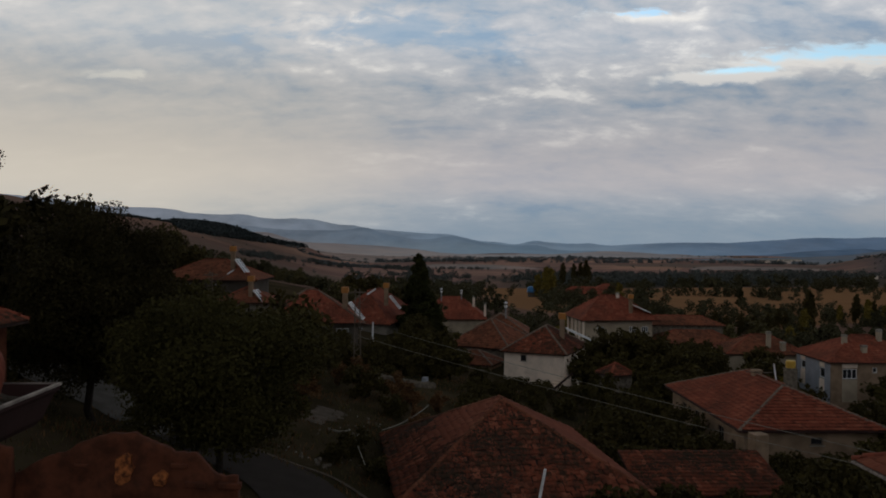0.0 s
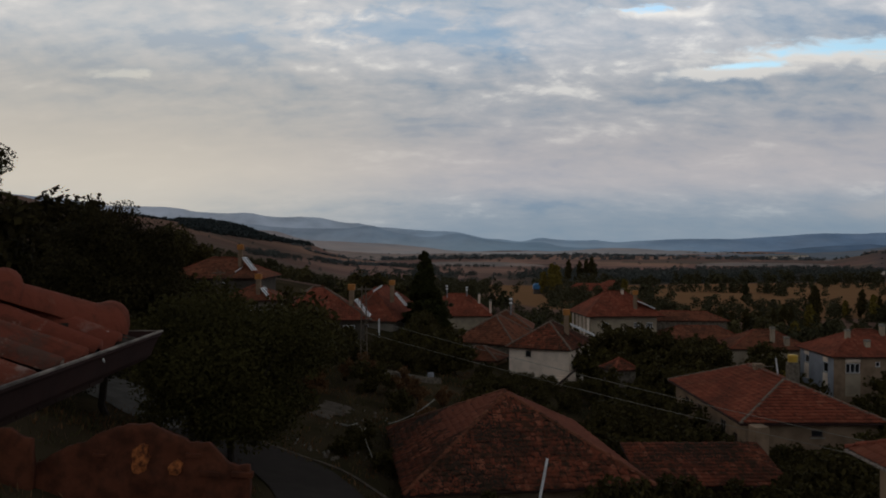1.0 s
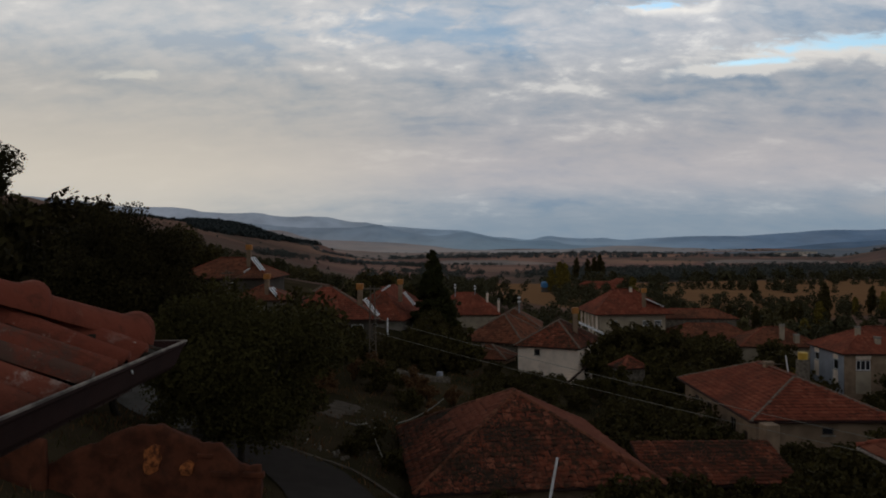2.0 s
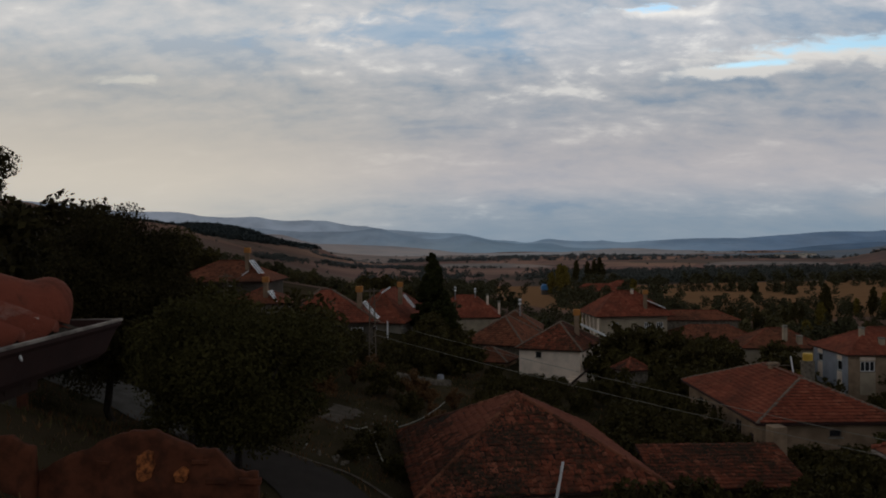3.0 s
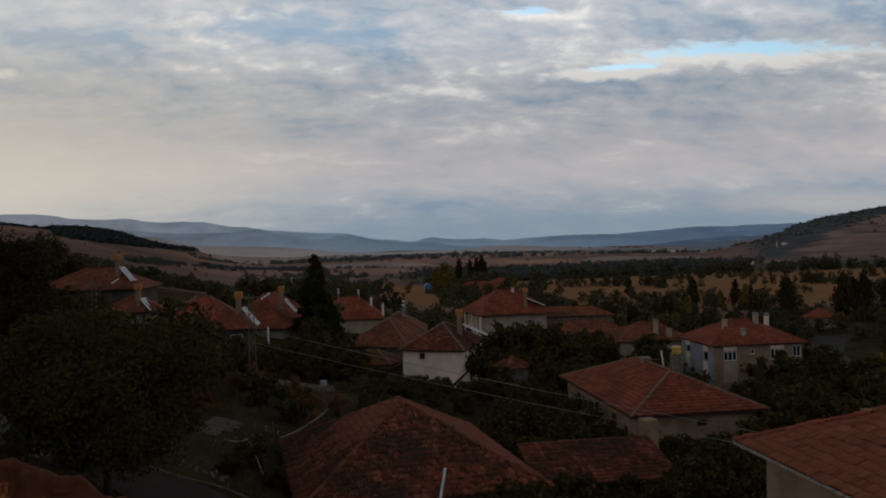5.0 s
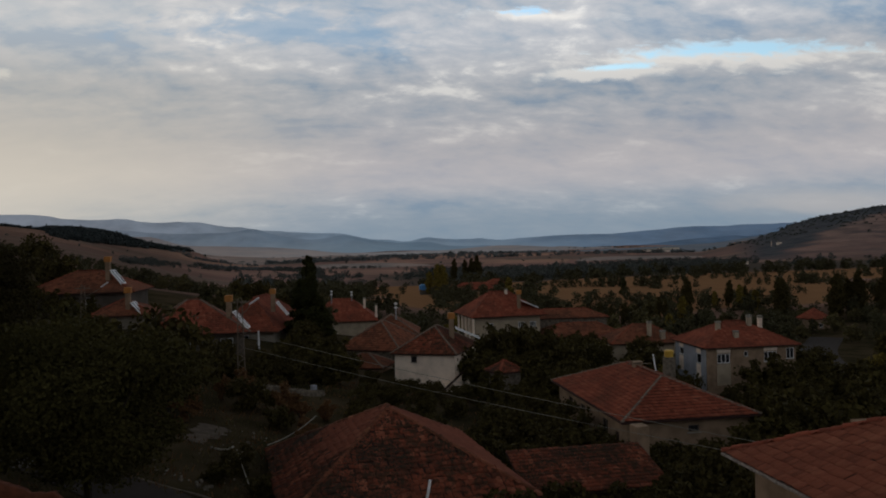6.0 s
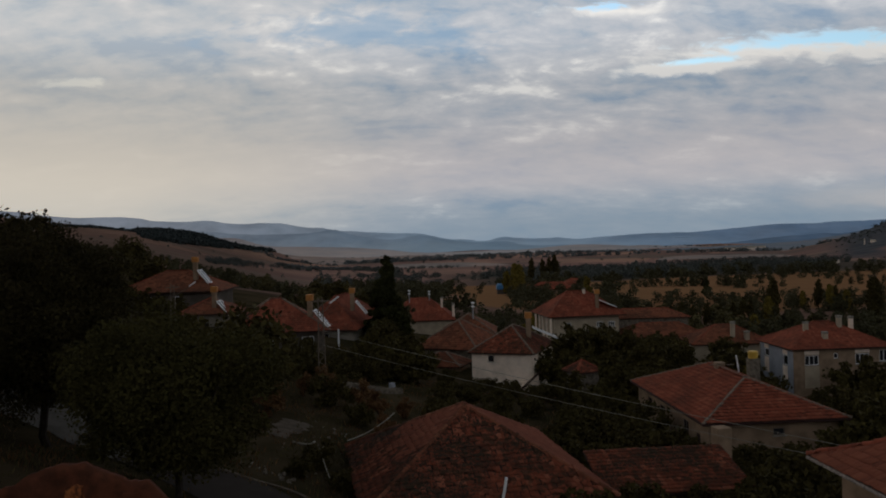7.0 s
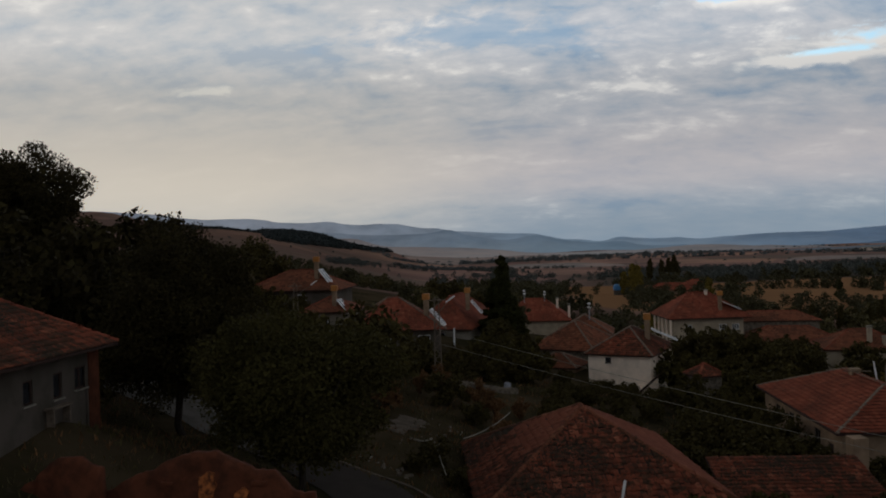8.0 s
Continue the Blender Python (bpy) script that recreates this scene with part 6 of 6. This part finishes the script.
grow(round_a, ((-51, 150, 1.5), (-57, 152, 1.1)))
grow(fir, ((94.3, 258, 0.62),))
grow(yellow, ((39.8, 300, 0.98), (33.8, 292, 0.8), (84.4, 190, 0.66), (104.9, 215, 0.45), (109.8, 210, 0.6), (112.6, 207, 0.52), (52, 240, 0.6), (64, 150, 0.5)))
orchard((round_a, round_b, round_c, round_b), 46, -8, 60, 62, 112, 0.55, 0.95, 1.7)
grow(shrub, ((4.2, 71, 0.55), (6.0, 74.5, 0.6), (7.6, 77.4, 0.55), (9.4, 75.6, 0.6), (5.0, 66.4, 0.7), (7.6, 69.4, 0.7), (10.6, 70.2, 0.7), (3.4, 76.6, 0.6), (8.6, 72.6, 0.65), (2.4, 63.6, 0.8), (6.8, 62.4, 0.8)))
orchard((shrub,), 30, -20, 60, 62, 112, 0.8, 1.3, 1.4)
orchard((far_a, far_b, far_c, far_b), 96, -30, 135, 112, 225, 0.55, 0.9, 1.6)
orchard((far_a, far_b, far_c, far_a), 50, 84, 185, 108, 190, 0.45, 0.72, 1.5)
orchard((far_b, far_a), 24, -110, -20, 100, 260, 0.6, 1.1, 2.2)

# ---- weeds and dry grass between the houses ----
def weeds(name, label, mat, count, seed, size):
    rng = np.random.default_rng(seed)
    x = -26 + 70 * rng.random(count * 3)
    y = 16 + 62 * rng.random(count * 3)
    keep = np.array([noise.fractal(Vector((a / 3.5, b / 3.5, seed)), 1.0, 2.0, 4) > 0.0 for a, b in zip(x, y)])
    road = np.abs(x - np.interp(y, (12, 24, 32, 35.8, 37.8, 39.9, 43), (-1.0, -3.2, -5.1, -7.0, -9.6, -12.8, -18))) < 2.6
    x, y = x[keep & ~road][:count], y[keep & ~road][:count]
    z = ground_z(x, y)
    k = len(x)
    p = np.stack([x, y, z - 0.03], 1)
    an = rng.random(k) * 6.283
    side = np.stack([np.cos(an), np.sin(an), np.zeros(k)], 1)
    h = size * (0.5 + rng.random(k))[:, None]
    lean = np.stack([rng.normal(size=k) * 0.35, rng.normal(size=k) * 0.35, np.ones(k)], 1)
    v = np.stack([p - side * h * 0.10, p + side * h * 0.10, p + lean * h * 0.6 + side * h * 0.12, p + lean * h], 1).reshape(-1, 3)
    return tagged(new(name, mesh_of(name, v, np.arange(k * 4).reshape(-1, 4), mat)), label, "grass", kind="stuff")


weeds("weeds", "dark green weeds and grass on the banks", "leaf_olive", 34000, 3, 0.20)
weeds("dry_grass", "dry brownish autumn grass in the yards", "leaf_russet", 22000, 8, 0.22)

# ---- woods and hedges of the valley ----
def far_woods(name, label, spots, mat, leaves=34, size=0.24):
    """Crowns far off, each a few uneven clumps."""
    rng = np.random.default_rng(77)
    s = np.array(spots)
    k = 4
    z = ground_z(s[:, 0], s[:, 1])
    t = np.tile((np.arange(k) + 0.5) / k, len(s))
    w, h = np.repeat(s[:, 2], k), np.repeat(s[:, 3], k)
    c = np.stack([np.repeat(s[:, 0], k) + rng.normal(size=len(t)) * w * 0.38, np.repeat(s[:, 1], k) + rng.normal(size=len(t)) * w * 0.38, np.repeat(z, k) + h * (0.08 + 0.82 * t)], 1)
    r = (w * (0.85 - 0.45 * t) + h * 0.10) * (0.75 + 0.4 * rng.random(len(t)))
    v, f = leaf_cloud(rng, np.repeat(c, leaves, 0), np.repeat(r, leaves), len(t) * leaves, 1.0, np.repeat(r * size, leaves))
    return tagged(new(name, mesh_of(name, v, f, mat)), label, "woodland", kind="stuff")


rng_w = np.random.default_rng(5)
wood, hedge = [], []


def belt(out, x0, y0, x1, y1, width, count, w, h):
    for _ in range(int(count * 1.9)):
        t = rng_w.random()
        k = 0.7 + 0.7 * rng_w.random()
        out.append((x0 + (x1 - x0) * t + rng_w.normal() * width, y0 + (y1 - y0) * t + rng_w.normal() * width, w * k * 0.75, h * k * 0.85))


# the valley floor: a wooded belt beyond the stubble fields, thinner rows further out
for _ in range(2100):
    y = 440 + 330 * rng_w.random()
    x = y * (-0.12 + 0.92 * rng_w.random())
    if noise.fractal(Vector((x / 95, y / 60, 2.0)), 1.0, 2.0, 4) > -0.34 + 0.50 * (x < 75) + 0.75 * smoothstep(0.46, 0.56, x / y):
        wood.append((x, y, 2.2 + 2.2 * rng_w.random() ** 2, 2.4 + 4.8 * rng_w.random() ** 1.8))
for _ in range(120):
    y = 245 + 190 * rng_w.random()
    x = y * (-0.10 + 0.85 * rng_w.random())
    if noise.fractal(Vector((x / 40, y / 25, 7.0)), 1.0, 2.0, 4) > (0.0 if x < 75 else 0.5) and not 0.045 < x / y < 0.115:
        wood.append((x, y, 1.6 + 1.6 * rng_w.random(), 3.5 + 3.5 * rng_w.random()))
belt(wood, 75, 330, 125, 322, 3, 16, 1.7, 5)
belt(wood, 190, 420, 330, 445, 4, 45, 2.2, 6)
belt(wood, 120, 298, 215, 318, 2.0, 11, 1.6, 4.5)
belt(wood, 150, 388, 270, 372, 2.5, 15, 1.7, 4.5)
belt(wood, 178, 262, 200, 330, 2.5, 9, 1.6, 4.5)
belt(wood, -160, 400, -40, 360, 4, 60, 1.8, 4)
belt(wood, -132, 545, -150, 750, 4, 50, 2.0, 4)
belt(wood, -168, 1050, -80, 1100, 5, 50, 3.0, 5)
belt(wood, -80, 1090, -10, 780, 6, 70, 2.8, 5)
belt(wood, -90, 300, 20, 318, 6, 60, 1.8, 5)
belt(wood, -130, 250, -30, 270, 4, 40, 1.6, 4)
for _ in range(16):
    y = 1500 + 1900 * rng_w.random()
    x = y * (-0.2 + 0.5 * rng_w.random())
    belt(wood, x, y, x + 200 + 400 * rng_w.random(), y + rng_w.normal() * 30, 6, 30, 6.5, 6)
for _ in range(6):
    y = 560 + 1100 * rng_w.random()
    x = y * (-0.3 + 0.4 * rng_w.random())
    belt(wood, x, y, x + 60 + 160 * rng_w.random(), y + rng_w.normal() * 12, 3, 26, 2.2 + y * 0.0006, 4.0)
while len(hedge) < 150:
    y = 330 + 1500 * rng_w.random()
    x = y * (-0.5 + 1.3 * rng_w.random() ** 0.8)
    hedge.append((x, y, 0.9 + y * 0.0009, 1.6 + 2.0 * rng_w.random()))
scrubby = []
while len(scrubby) < 650:
    y = 960 + 480 * rng_w.random()
    bend = 0.53 + 0.47 * rng_w.random()
    wild = noise.fractal(Vector((bend * y / 120, y / 120, 5.0)), 1.0, 2.0, 4)
    if y > 1130 + 200 * wild or wild > 0.6:
        scrubby.append((bend * y, y, 1.6 + 2.0 * rng_w.random(), 0.8 + 1.0 * rng_w.random()))
groves = []
for x0, x1, y0, y1, count, w, h in ((-12, 62, 150, 330, 300, 1.7, 3.6), (54, 205, 148, 240, 340, 1.6, 3.2)):
    for _ in range(count):
        x, y, k = x0 + (x1 - x0) * rng_w.random(), y0 + (y1 - y0) * rng_w.random(), 0.7 + 0.6 * rng_w.random()
        if not any(math.hypot(x - hx, y - hy) < hr * 1.2 + 2 for hx, hy, hr in HOMES) and not 80 < x - (y - 125) * 0.6 < 92 and not (y > 180 and 0.045 < x / y < 0.115):
            groves.append((x, y, w * k, h * k))
far_woods("orchard_grove", "dark orchard trees between the village and the fields", groves, "leaf_far", 60, 0.23)
far_woods("hill_scrub", "dark scrub covering the eastern hill", scrubby, "far_wood_hazed", 16, 0.34)
far_woods("woodland", "dark belts of trees across the valley floor", [w for w in wood if 460 <= w[1] < 1050], "far_wood_hazed", 24, 0.28)
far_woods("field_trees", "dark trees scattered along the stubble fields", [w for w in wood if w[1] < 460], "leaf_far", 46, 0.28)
far_woods("far_tree_rows", "rows of trees far down the valley, greyed by painted haze", [w for w in wood if w[1] >= 1050], "wood_valley_hazed", 14, 0.36)
far_woods("scrub", "scattered dark bushes on the fields", hedge, "far_wood_hazed")

# ---- the wooded spur on the western slope ----
pines = []
while len(pines) < 1500:
    y = 1000 + 470 * rng_w.random()
    bend = -0.335 + 0.165 * rng_w.random()
    if y > np.interp(bend, (-0.335, -0.319, -0.287, -0.257, -0.219, -0.170), (1330, 1010, 1080, 1190, 1390, 1450)) + 14 * rng_w.normal():
        pines.append((bend * y, y, 6 + 3 * rng_w.random(), 3 + 2 * rng_w.random()))
while len(pines) < 1900:
    y = 1050 + 420 * rng_w.random()
    bend = -0.47 + 0.145 * rng_w.random()
    if noise.fractal(Vector((bend * y / 140, y / 90, 9.0)), 1.0, 2.0, 4) > 0.1:
        pines.append((bend * y, y, 3 + 2 * rng_w.random(), 1.5 + 1.5 * rng_w.random()))
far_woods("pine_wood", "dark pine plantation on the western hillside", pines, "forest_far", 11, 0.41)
